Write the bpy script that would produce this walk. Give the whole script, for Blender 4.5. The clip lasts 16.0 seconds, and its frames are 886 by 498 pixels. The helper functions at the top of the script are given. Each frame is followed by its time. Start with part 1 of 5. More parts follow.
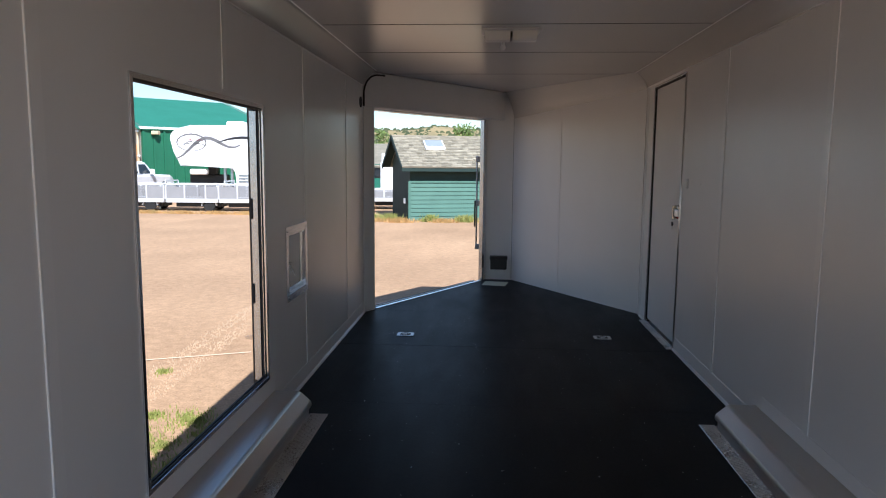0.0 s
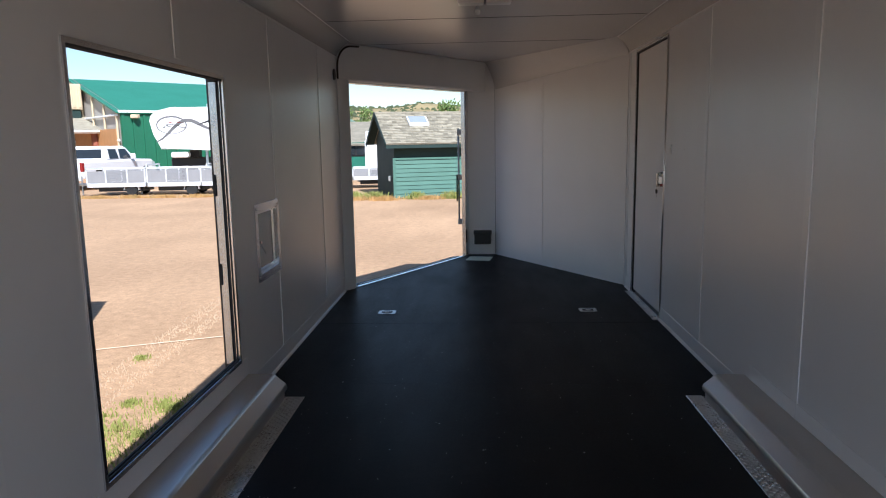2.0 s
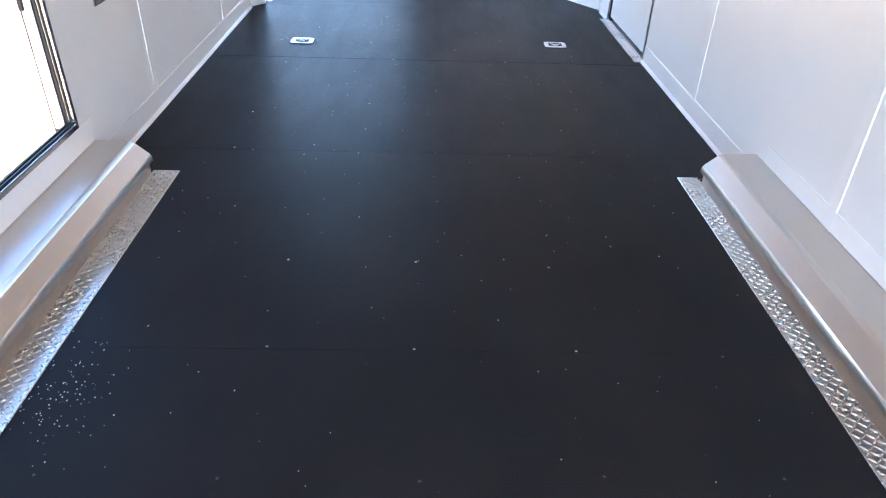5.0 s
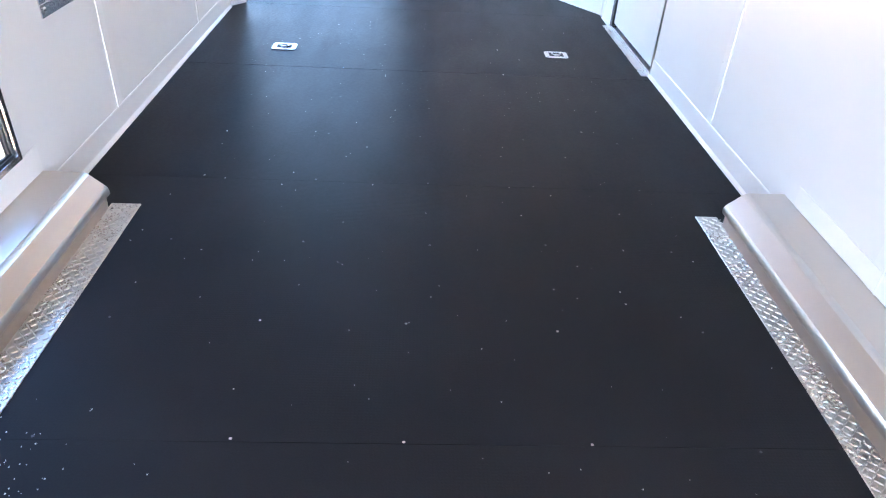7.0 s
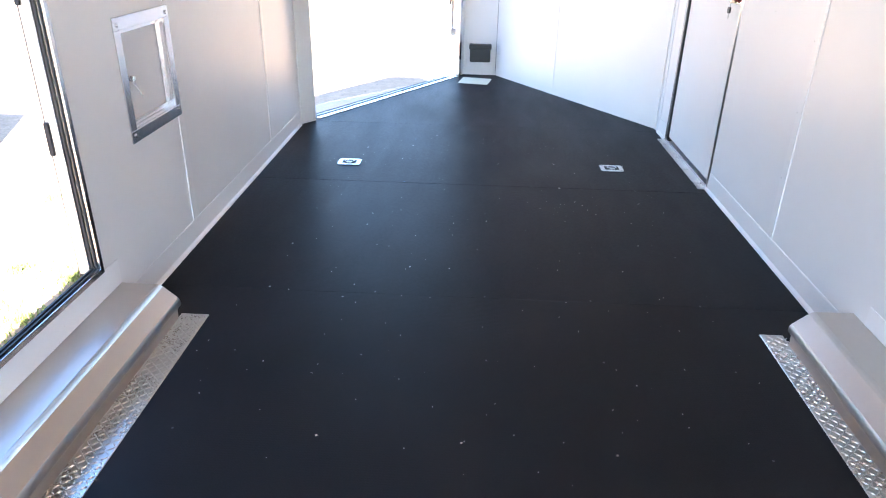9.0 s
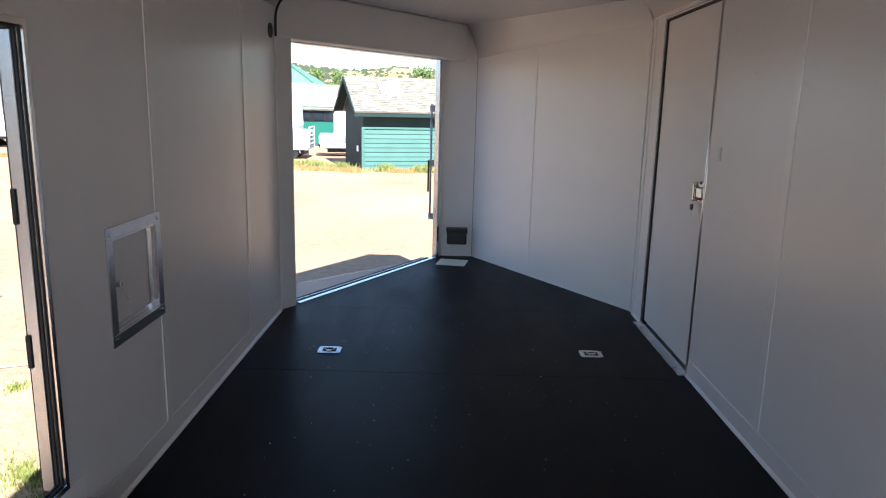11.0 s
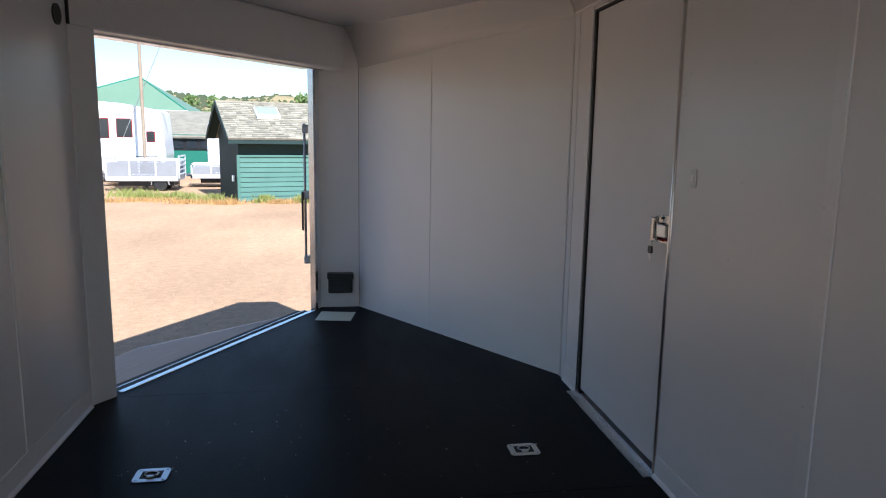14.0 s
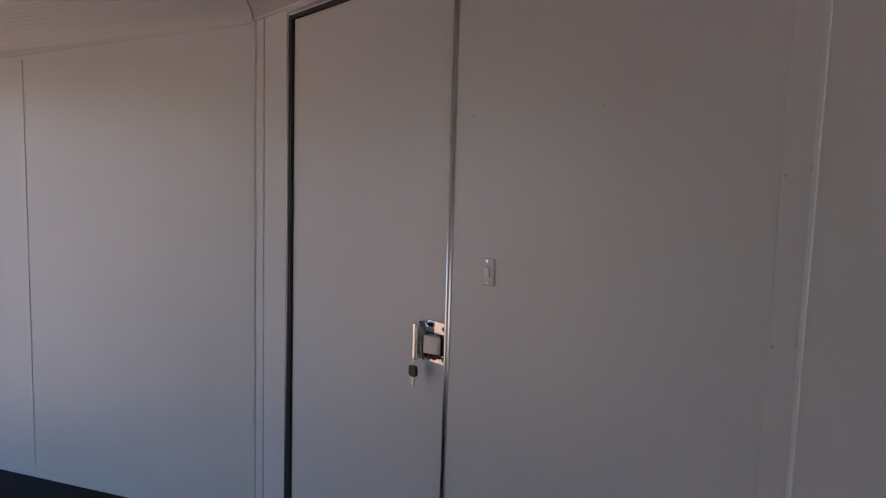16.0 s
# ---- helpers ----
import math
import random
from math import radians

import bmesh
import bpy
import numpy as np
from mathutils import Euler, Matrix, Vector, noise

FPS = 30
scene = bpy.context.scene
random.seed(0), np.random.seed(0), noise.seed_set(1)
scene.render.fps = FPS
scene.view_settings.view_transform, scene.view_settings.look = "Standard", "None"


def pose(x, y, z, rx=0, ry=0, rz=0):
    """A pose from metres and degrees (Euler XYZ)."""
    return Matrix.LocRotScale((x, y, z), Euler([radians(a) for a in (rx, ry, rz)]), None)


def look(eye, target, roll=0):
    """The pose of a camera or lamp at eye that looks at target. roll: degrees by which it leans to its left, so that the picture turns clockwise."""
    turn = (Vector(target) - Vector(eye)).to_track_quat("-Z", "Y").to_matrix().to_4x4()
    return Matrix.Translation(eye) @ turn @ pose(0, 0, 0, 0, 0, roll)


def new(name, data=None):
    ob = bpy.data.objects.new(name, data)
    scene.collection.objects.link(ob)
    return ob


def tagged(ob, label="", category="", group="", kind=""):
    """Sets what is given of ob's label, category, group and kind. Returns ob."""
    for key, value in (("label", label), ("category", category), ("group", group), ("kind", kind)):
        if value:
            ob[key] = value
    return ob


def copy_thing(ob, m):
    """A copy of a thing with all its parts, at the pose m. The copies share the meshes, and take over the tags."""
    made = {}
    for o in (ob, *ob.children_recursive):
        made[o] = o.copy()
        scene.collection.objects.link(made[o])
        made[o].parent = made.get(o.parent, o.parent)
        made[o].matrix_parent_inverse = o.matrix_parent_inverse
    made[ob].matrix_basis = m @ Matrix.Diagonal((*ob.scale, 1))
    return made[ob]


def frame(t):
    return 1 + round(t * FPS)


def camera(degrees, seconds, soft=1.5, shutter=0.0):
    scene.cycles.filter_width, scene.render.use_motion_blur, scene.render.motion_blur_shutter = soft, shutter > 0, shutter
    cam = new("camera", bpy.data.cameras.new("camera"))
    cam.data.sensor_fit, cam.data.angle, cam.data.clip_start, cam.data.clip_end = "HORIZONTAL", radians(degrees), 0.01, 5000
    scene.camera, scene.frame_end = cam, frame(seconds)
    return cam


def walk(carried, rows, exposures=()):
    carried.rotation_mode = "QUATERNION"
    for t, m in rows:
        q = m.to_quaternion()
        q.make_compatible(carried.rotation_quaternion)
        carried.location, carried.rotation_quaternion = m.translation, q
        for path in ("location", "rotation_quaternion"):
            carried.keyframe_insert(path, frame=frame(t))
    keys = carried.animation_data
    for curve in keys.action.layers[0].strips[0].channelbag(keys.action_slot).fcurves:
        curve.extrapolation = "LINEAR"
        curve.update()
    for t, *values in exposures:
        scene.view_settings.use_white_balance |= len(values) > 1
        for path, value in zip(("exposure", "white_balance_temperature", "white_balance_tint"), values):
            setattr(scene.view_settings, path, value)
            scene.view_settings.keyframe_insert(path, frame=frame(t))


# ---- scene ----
cam = camera(65.7, 16.0, soft=1.1)
PATH = [
    (0, (-0.117, 0.132, 1.316), (-0.251, 2.112, 1.069), 0.5),
    (0.5, (-0.104, 0.138, 1.328), (-0.168, 2.127, 1.129), -0.1),
    (1, (-0.114, 0.154, 1.322), (-0.127, 2.143, 1.117), -0.4),
    (1.5, (-0.089, 0.172, 1.305), (-0.132, 2.157, 1.061), -1.0),
    (2, (-0.06, 0.268, 1.278), (-0.162, 2.241, 0.966), -1.0),
    (2.5, (-0.044, 0.493, 1.29), (-0.216, 2.444, 0.884), -0.7),
    (3, (-0.046, 0.635, 1.279), (-0.184, 2.584, 0.851), -0.4),
    (3.5, (0.005, 0.873, 1.25), (-0.132, 2.805, 0.749), -1.2),
    (4, (0.032, 1.009, 1.217), (-0.024, 2.845, 0.426), -0.1),
    (4.5, (0.012, 1.1, 1.197), (0.01, 2.841, 0.211), 0.4),
    (4.7, (-0.016, 1.139, 1.192), (0.016, 2.834, 0.131), 1.3),
    (6.8, (-0.055, 1.499, 1.212), (0.071, 3.15, 0.091), 3.4),
    (7, (-0.046, 1.527, 1.212), (0.056, 3.187, 0.102), 3.5),
    (7.5, (-0.024, 1.551, 1.214), (0.005, 3.231, 0.129), 3.0),
    (8, (-0.015, 1.551, 1.219), (-0.03, 3.24, 0.147), 2.2),
    (8.5, (-0.033, 1.532, 1.222), (-0.079, 3.262, 0.219), 1.7),
    (9, (-0.049, 1.524, 1.264), (-0.121, 3.328, 0.404), 1.3),
    (9.5, (-0.056, 1.507, 1.265), (-0.138, 3.362, 0.521), 0.3),
    (10, (-0.082, 1.5, 1.304), (-0.127, 3.395, 0.665), 0.8),
    (10.2, (-0.094, 1.508, 1.324), (-0.129, 3.423, 0.751), 1.0),
    (12.3, (-0.062, 1.791, 1.424), (-0.041, 3.78, 1.21), 0.7),
    (12.5, (-0.074, 1.866, 1.418), (-0.036, 3.858, 1.241), 0.4),
    (13, (-0.07, 2.075, 1.361), (0.065, 4.062, 1.177), 0.5),
    (13.5, (-0.025, 2.377, 1.37), (0.223, 4.345, 1.113), 0.5),
    (14, (-0.022, 2.648, 1.325), (0.28, 4.599, 1.003), 0.9),
    (14.5, (-0.029, 2.884, 1.312), (0.597, 4.753, 0.975), 2.2),
    (15, (0.007, 3.172, 1.338), (0.907, 4.919, 0.968), 2.4),
    (15.5, (0.084, 3.428, 1.356), (1.159, 5.084, 1.038), 2.8),
    (16, (0.139, 3.74, 1.41), (1.384, 5.291, 1.205), 1.7),
]
walk(cam, [(t, look(eye, target, roll)) for t, eye, target, roll in PATH],
     [(0.0, 0.90, 5700, 10), (2.2, 0.90, 5700, 10), (3.0, 1.08, 5740, 10), (3.5, 1.35, 5750, 10), (4.0, 2.48, 5800, 10), (4.4, 3.68, 5700, 10), (7.0, 4.6, 5450, 10), (8.4, 4.52, 5450, 10), (9.2, 3.78, 5550, 10),
      (10.2, 2.68, 5600, 10), (12.3, 0.92, 5550, 10), (13.6, 0.96, 5550, 10), (14.0, 1.22, 5520, 10), (14.5, 1.30, 5500, 11), (15.0, 1.55, 5280, 13), (15.5, 1.63, 5300, 14), (16.0, 1.62, 5480, 16)])


# ---- light ----
world = bpy.data.worlds.new("sky")
scene.world = world
world.use_nodes = True
wn = world.node_tree
sky = wn.nodes.new("ShaderNodeTexSky")
sky.sky_type, sky.sun_disc = "NISHITA", False
SUN_WAY = Vector((-0.345, 0.91, -1.0)).normalized()
sky.sun_elevation = radians(45.8)
sky.sun_rotation = math.atan2(-SUN_WAY.x, -SUN_WAY.y)
sky.air_density, sky.dust_density = 1.0, 0.2
wn.nodes["Background"].inputs[1].default_value = 0.08
wn.links.new(sky.outputs[0], wn.nodes["Background"].inputs[0])
sun = new("sun", bpy.data.lights.new("sun", "SUN"))
sun.data.energy, sun.data.angle, sun.data.color = 4.7, radians(0.5), (1.0, 0.95, 0.88)
sun.matrix_world = look((0, 0, 20), Vector((0, 0, 20)) + SUN_WAY)


# ---- materials ----
def mat(name, color, rough=0.5, metal=0.0, var=0.0, scale=6.0, bump=0.0, bscale=60.0, color2=None, coat=0.0, spec=0.5, per=0.0, stretch=(1, 1, 1)):
    """A procedural material: base colour with blotches and grain, roughness wear and fine relief."""
    m = bpy.data.materials.new(name)
    m.use_nodes = True
    n, l = m.node_tree.nodes, m.node_tree.links
    b = n["Principled BSDF"]
    b.inputs["Roughness"].default_value = rough
    b.inputs["Metallic"].default_value = metal
    b.inputs["Coat Weight"].default_value = coat
    b.inputs["Specular IOR Level"].default_value = spec
    b.inputs["Base Color"].default_value = (*color, 1)
    if var or bump or per:
        tc = n.new("ShaderNodeTexCoord")
        mp = n.new("ShaderNodeMapping")
        mp.inputs["Scale"].default_value = stretch
        l.new(tc.outputs["Object"], mp.inputs[0])
        big = n.new("ShaderNodeTexNoise")
        big.inputs["Scale"].default_value, big.inputs["Detail"].default_value = scale, 5
        fine = n.new("ShaderNodeTexNoise")
        fine.inputs["Scale"].default_value, fine.inputs["Detail"].default_value = bscale, 3
        l.new(mp.outputs[0], big.inputs["Vector"])
        l.new(mp.outputs[0], fine.inputs["Vector"])
        add = n.new("ShaderNodeMath")
        add.operation = "MULTIPLY_ADD"
        add.inputs[1].default_value, add.inputs[2].default_value = 0.4, 0.0
        l.new(fine.outputs[0], add.inputs[0])
        add2 = n.new("ShaderNodeMath")
        add2.operation = "MULTIPLY_ADD"
        add2.inputs[1].default_value = 0.6
        l.new(big.outputs[0], add2.inputs[0])
        l.new(add.outputs[0], add2.inputs[2])
        ramp = n.new("ShaderNodeMapRange")
        ramp.inputs[1].default_value, ramp.inputs[2].default_value = 0.3, 0.7
        l.new(add2.outputs[0], ramp.inputs[0])
        mix = n.new("ShaderNodeMix")
        mix.data_type = "RGBA"
        c2 = color2 or tuple(c * (1 - var) for c in color)
        mix.inputs[6].default_value, mix.inputs[7].default_value = (*color, 1), (*c2, 1)
        l.new(ramp.outputs[0], mix.inputs[0])
        out = mix.outputs[2]
        if per:
            oi = n.new("ShaderNodeObjectInfo")
            hs = n.new("ShaderNodeHueSaturation")
            mr = n.new("ShaderNodeMapRange")
            mr.inputs[3].default_value, mr.inputs[4].default_value = 1 - per, 1 + per
            l.new(oi.outputs["Random"], mr.inputs[0])
            l.new(mr.outputs[0], hs.inputs["Value"])
            l.new(out, hs.inputs["Color"])
            out = hs.outputs[0]
        l.new(out, b.inputs["Base Color"])
        rr = n.new("ShaderNodeMapRange")
        rr.inputs[3].default_value, rr.inputs[4].default_value = max(0.02, rough - 0.08), min(1, rough + 0.08)
        l.new(add2.outputs[0], rr.inputs[0])
        l.new(rr.outputs[0], b.inputs["Roughness"])
        if bump:
            bp = n.new("ShaderNodeBump")
            bp.inputs["Strength"].default_value, bp.inputs["Distance"].default_value = bump, 0.01
            l.new(add2.outputs[0], bp.inputs["Height"])
            l.new(bp.outputs[0], b.inputs["Normal"])
    return m


WHITE_WALL = mat("white_painted_aluminium", (0.80, 0.79, 0.78), 0.34, 0, 0.05, 1.6, 0.02, 3.0)
# same white paint as the walls; the ceiling's dimness is put into its colour
DIM_CEIL = mat("dimmed_white_ceiling_aluminium", (0.67, 0.655, 0.64), 0.24, 0, 0.05, 1.8, 0.03, 2.5, None, 0, 0.42)
WHITE_TRIM = mat("white_trim", (0.82, 0.81, 0.80), 0.3, 0, 0.04, 4.0)
BEAD = mat("glossy_white_bead", (0.90, 0.90, 0.89), 0.16, 0, 0.04, 6.0)
WHITE_VINYL = mat("white_vinyl_trim", (0.76, 0.76, 0.76), 0.45, 0, 0.06, 3.0)
RUBBER = mat("black_rubber_floor", (0.0118, 0.0120, 0.0130), 0.44, 0, 0.45, 2.2, 0.10, 240.0, (0.0185, 0.0188, 0.0200), 0, 0.05)
# trodden and wiped patches: the sheen of the mats comes and goes
fn, fl = RUBBER.node_tree.nodes, RUBBER.node_tree.links
ftc = fn.new("ShaderNodeTexCoord")
fsum = None
for fscale, fstretch, fturn, famount in ((2.6, (1.0, 0.45, 1), 24, 0.028), (9.0, (1.0, 0.25, 1), -35, 0.022), (70.0, (1, 1, 1), 0, 0.04)):
    fm = fn.new("ShaderNodeMapping")
    fm.inputs["Scale"].default_value = fstretch
    fm.inputs["Rotation"].default_value = (0, 0, radians(fturn))
    fz = fn.new("ShaderNodeTexNoise")
    fz.inputs["Scale"].default_value, fz.inputs["Detail"].default_value = fscale, 5
    fr = fn.new("ShaderNodeMapRange")
    fr.inputs[1].default_value, fr.inputs[2].default_value, fr.inputs[3].default_value, fr.inputs[4].default_value = 0.35, 0.65, -famount, famount
    fl.new(ftc.outputs["Object"], fm.inputs[0])
    fl.new(fm.outputs[0], fz.inputs["Vector"])
    fl.new(fz.outputs[0], fr.inputs[0])
    fa = fn.new("ShaderNodeMath")
    fa.operation = "ADD"
    fa.inputs[1].default_value = 0.43
    fl.new(fr.outputs[0], fa.inputs[0])
    if fsum:
        fl.new(fsum, fa.inputs[1])
    fsum = fa.outputs[0]
fl.new(fsum, fn["Principled BSDF"].inputs["Roughness"])
# close rows of small studs, worn away in patches
waves = []
for fx in (0, 1):
    fw = fn.new("ShaderNodeTexWave")
    fw.bands_direction = "XY"[fx]
    fw.inputs["Scale"].default_value = 35.0
    fl.new(ftc.outputs["Object"], fw.inputs["Vector"])
    waves.append(fw.outputs["Fac"])
fs = fn.new("ShaderNodeMath")
fs.operation = "MULTIPLY"
fl.new(waves[0], fs.inputs[0])
fl.new(waves[1], fs.inputs[1])
worn = fn.new("ShaderNodeTexNoise")
worn.inputs["Scale"].default_value = 1.3
fl.new(ftc.outputs["Object"], worn.inputs["Vector"])
keep = fn.new("ShaderNodeMapRange")
keep.inputs[1].default_value, keep.inputs[2].default_value, keep.inputs[3].default_value, keep.inputs[4].default_value = 0.45, 0.62, 0.0, 0.11
fl.new(worn.outputs[0], keep.inputs[0])
stud = fn.new("ShaderNodeBump")
stud.inputs["Distance"].default_value = 0.002
fl.new(keep.outputs[0], stud.inputs["Strength"])
fl.new(fs.outputs[0], stud.inputs["Height"])
fl.new(fn["Principled BSDF"].inputs["Normal"].links[0].from_socket, stud.inputs["Normal"])
fl.new(stud.outputs[0], fn["Principled BSDF"].inputs["Normal"])
BLACK = mat("black_rubber_seal", (0.012, 0.012, 0.013), 0.6, 0, 0.2, 20)
BLACK_PL = mat("black_plastic", (0.015, 0.015, 0.016), 0.45, 0, 0.2, 30)
ALU = mat("brushed_aluminium", (0.74, 0.74, 0.75), 0.24, 1.0, 0.12, 3.0, 0.02, 90.0, None, 0, 0.5, 0, (6, 0.4, 6))
TREAD = mat("tread_plate_aluminium", (0.64, 0.61, 0.57), 0.28, 1.0, 0.2, 6.0, 0.05, 150.0)
SHEET = mat("mill_finish_aluminium", (0.60, 0.55, 0.495), 0.36, 1.0, 0.03, 0.8)
CHROME = mat("polished_chrome", (0.82, 0.82, 0.83), 0.08, 1.0)
POLISHED = mat("polished_aluminium_edge", (0.92, 0.90, 0.87), 0.30, 1.0, 0.05, 4.0)
LATCH = mat("worn_chrome_latch", (0.58, 0.57, 0.55), 0.14, 1.0, 0.15, 30.0)
ZINC = mat("zinc_plated_steel", (0.72, 0.72, 0.70), 0.3, 1.0, 0.2, 20.0)
LENS = mat("white_lamp_lens", (0.95, 0.93, 0.89), 0.25, 0, 0.03, 20)
LENS.node_tree.nodes["Principled BSDF"].inputs["Subsurface Weight"].default_value = 0.8
LENS.node_tree.nodes["Principled BSDF"].inputs["Subsurface Radius"].default_value = (0.05, 0.05, 0.045)
CLEAR = mat("clear_knob", (0.8, 0.8, 0.8), 0.1, 0)
RED = mat("red_latch_tab", (0.35, 0.03, 0.025), 0.4)
PAPER = mat("pale_paper", (0.72, 0.72, 0.55), 0.7, 0, 0.06, 9.0)
PLATE_OUT = mat("outer_skin_black", (0.03, 0.03, 0.033), 0.25, 0, 0.1, 3.0)
RAMP_WOOD = mat("ramp_plywood", (0.42, 0.31, 0.235), 0.75, 0, 0.3, 3.0, 0.1, 40.0, None, 0, 0.4, 0, (1, 8, 1))
HINGE_WOOD = mat("dark_hinge_rail", (0.055, 0.040, 0.032), 0.7, 0, 0.4, 9.0, 0.08, 60.0)
BRIGHT_ALU = mat("bright_aluminium_strip", (0.95, 0.95, 0.95), 0.20, 1.0, 0.05, 9.0, 0.02, 50.0)
STEEL = mat("galvanised_steel", (0.55, 0.57, 0.58), 0.4, 1.0, 0.25, 8.0, 0.03, 60.0)
GALV = mat("dull_galvanised", (0.62, 0.61, 0.59), 0.5, 0.15, 0.2, 12.0, 0.03, 60.0)
ZINC_PALE = mat("pale_zinc_strip", (0.60, 0.63, 0.66), 0.25, 0.9, 0.15, 14.0, 0.03, 40.0)
SATIN = mat("satin_aluminium", (0.80, 0.79, 0.78), 0.3, 0.6, 0.08, 6.0)
SCREW = mat("screw_steel", (0.75, 0.75, 0.73), 0.25, 1.0)


# ---- mesh helpers ----
def box(bm, x0, x1, y0, y1, z0, z1, bev=0.0, seg=1):
    made = bmesh.ops.create_cube(bm, size=1.0)["verts"]
    for v in made:
        v.co = Vector(((x0 + x1) / 2 + v.co.x * (x1 - x0), (y0 + y1) / 2 + v.co.y * (y1 - y0), (z0 + z1) / 2 + v.co.z * (z1 - z0)))
    if bev:
        edges = list({e for v in made for e in v.link_edges})
        bmesh.ops.bevel(bm, geom=edges, offset=bev, segments=seg, affect="EDGES", profile=0.5)
    return made


def rod(bm, a, b, r, n=10, r2=None):
    a, b = Vector(a), Vector(b)
    q = (b - a).to_track_quat("Z", "Y").to_matrix().to_4x4()
    m = Matrix.Translation((a + b) / 2) @ q
    bmesh.ops.create_cone(bm, cap_ends=True, segments=n, radius1=r, radius2=r if r2 is None else r2, depth=(b - a).length, matrix=m)


def prism(bm, pts, z0, z1):
    """An upright prism over a plan outline."""
    lo = [bm.verts.new((x, y, z0)) for x, y in pts]
    hi = [bm.verts.new((x, y, z1)) for x, y in pts]
    n = len(pts)
    bm.faces.new(lo[::-1])
    bm.faces.new(hi)
    for i in range(n):
        bm.faces.new((lo[i], lo[(i + 1) % n], hi[(i + 1) % n], hi[i]))


def extrude_y(bm, section, y0, y1):
    """A bar along y with a section of (x, z) points."""
    a = [bm.verts.new((x, y0, z)) for x, z in section]
    b = [bm.verts.new((x, y1, z)) for x, z in section]
    n = len(section)
    bm.faces.new(a)
    bm.faces.new(b[::-1])
    for i in range(n):
        bm.faces.new((a[(i + 1) % n], a[i], b[i], b[(i + 1) % n]))


def finish(bm):
    bmesh.ops.recalc_face_normals(bm, faces=bm.faces)
    return bm


def mesh_of(name, bm, material, smooth=False):
    finish(bm)
    me = bpy.data.meshes.new(name)
    bm.to_mesh(me)
    bm.free()
    me.materials.append(material)
    if smooth:
        me.polygons.foreach_set("use_smooth", [True] * len(me.polygons))
    return me


def part(name, bm, material, parent=None, label="", smooth=False, at=None):
    ob = new(name, mesh_of(name, bm, material, smooth))
    if at is not None:
        ob.matrix_basis = at
    if parent:
        ob.parent = parent
    if label:
        ob["label"] = label
    return ob


def boxpart(name, dims, material, parent=None, label="", bev=0.0, seg=1, at=None):
    bm = bmesh.new()
    box(bm, *dims, bev, seg)
    return part(name, bm, material, parent, label, at=at)


def thing(name, label, category, at=None, group="", kind=""):
    ob = new(name)
    ob.empty_display_size = 0.1
    if at is not None:
        ob.matrix_basis = at
    return tagged(ob, label, category, group, kind)


# ---- trailer shell ----
W, CEIL, REAR = 1.22, 2.10, -0.45
YC, TX, TY = 6.25, 0.145, 7.95          # where the nose begins, half width and place of its blunt tip
T = 0.075                               # wall thickness
BASE_TOP, COVE_Z, COVE_X = 0.095, 1.975, 1.105
ESC = (2.200, 3.425, 0.232, 1.580)       # escape door opening: y0 y1 z0 z1
DOOR = (5.065, 5.955, 0.0, 1.945)       # side door: y0 y1 z0 z1
HATCH = (3.803, 4.148, 0.588, 0.925)    # access hatch in the left wall

# floor: structural deck and five rubber mats
deck = thing("floor", "black rubber mats on a flat trailer deck", "floor", kind="structure")
bm = bmesh.new()
prism(bm, [(-W - T, REAR), (W + T, REAR), (W + T, YC), (TX + 0.05, TY + T), (-0.2, TY + T), (-0.19, 7.86), (-1.14, 6.23), (-W - T, 6.23)], -0.16, -0.006)
part("deck", bm, STEEL, deck)
seams = [REAR, 0.14, 1.35, 2.555, 3.765, 4.985, 6.165]
for i in range(len(seams) - 1):
    gap = [0.0017 if abs(y - 4.985) < 0.01 else 0.0005 for y in seams[i:i + 2]]
    boxpart("mat", (-W + 0.004, W - 0.004, seams[i] + gap[0], seams[i + 1] - gap[1], -0.006, 0.0), RUBBER, deck)
bm = bmesh.new()
prism(bm, [(-W + 0.01, 6.1662), (W - 0.01, 6.1662), (W - 0.01, YC), (TX, TY - 0.005), (-TX, TY - 0.005), (-W + 0.01, YC)], -0.006, 0.0)
part("mat", bm, RUBBER, deck)


def tiled(bm, x0, x1, y0, y1, z0, z1, holes):
    """A slab over a stretch of y and z, with rectangular holes (y0, y1, z0, z1)."""
    ys = sorted({y0, y1, *[h for o in holes for h in o[:2] if y0 < h < y1]})
    zs = sorted({z0, z1, *[h for o in holes for h in o[2:] if z0 < h < z1]})
    for a, b in zip(ys, ys[1:]):
        for c, d in zip(zs, zs[1:]):
            if not any(o[0] <= (a + b) / 2 <= o[1] and o[2] <= (c + d) / 2 <= o[3] for o in holes):
                box(bm, x0, x1, a, b, c, d)


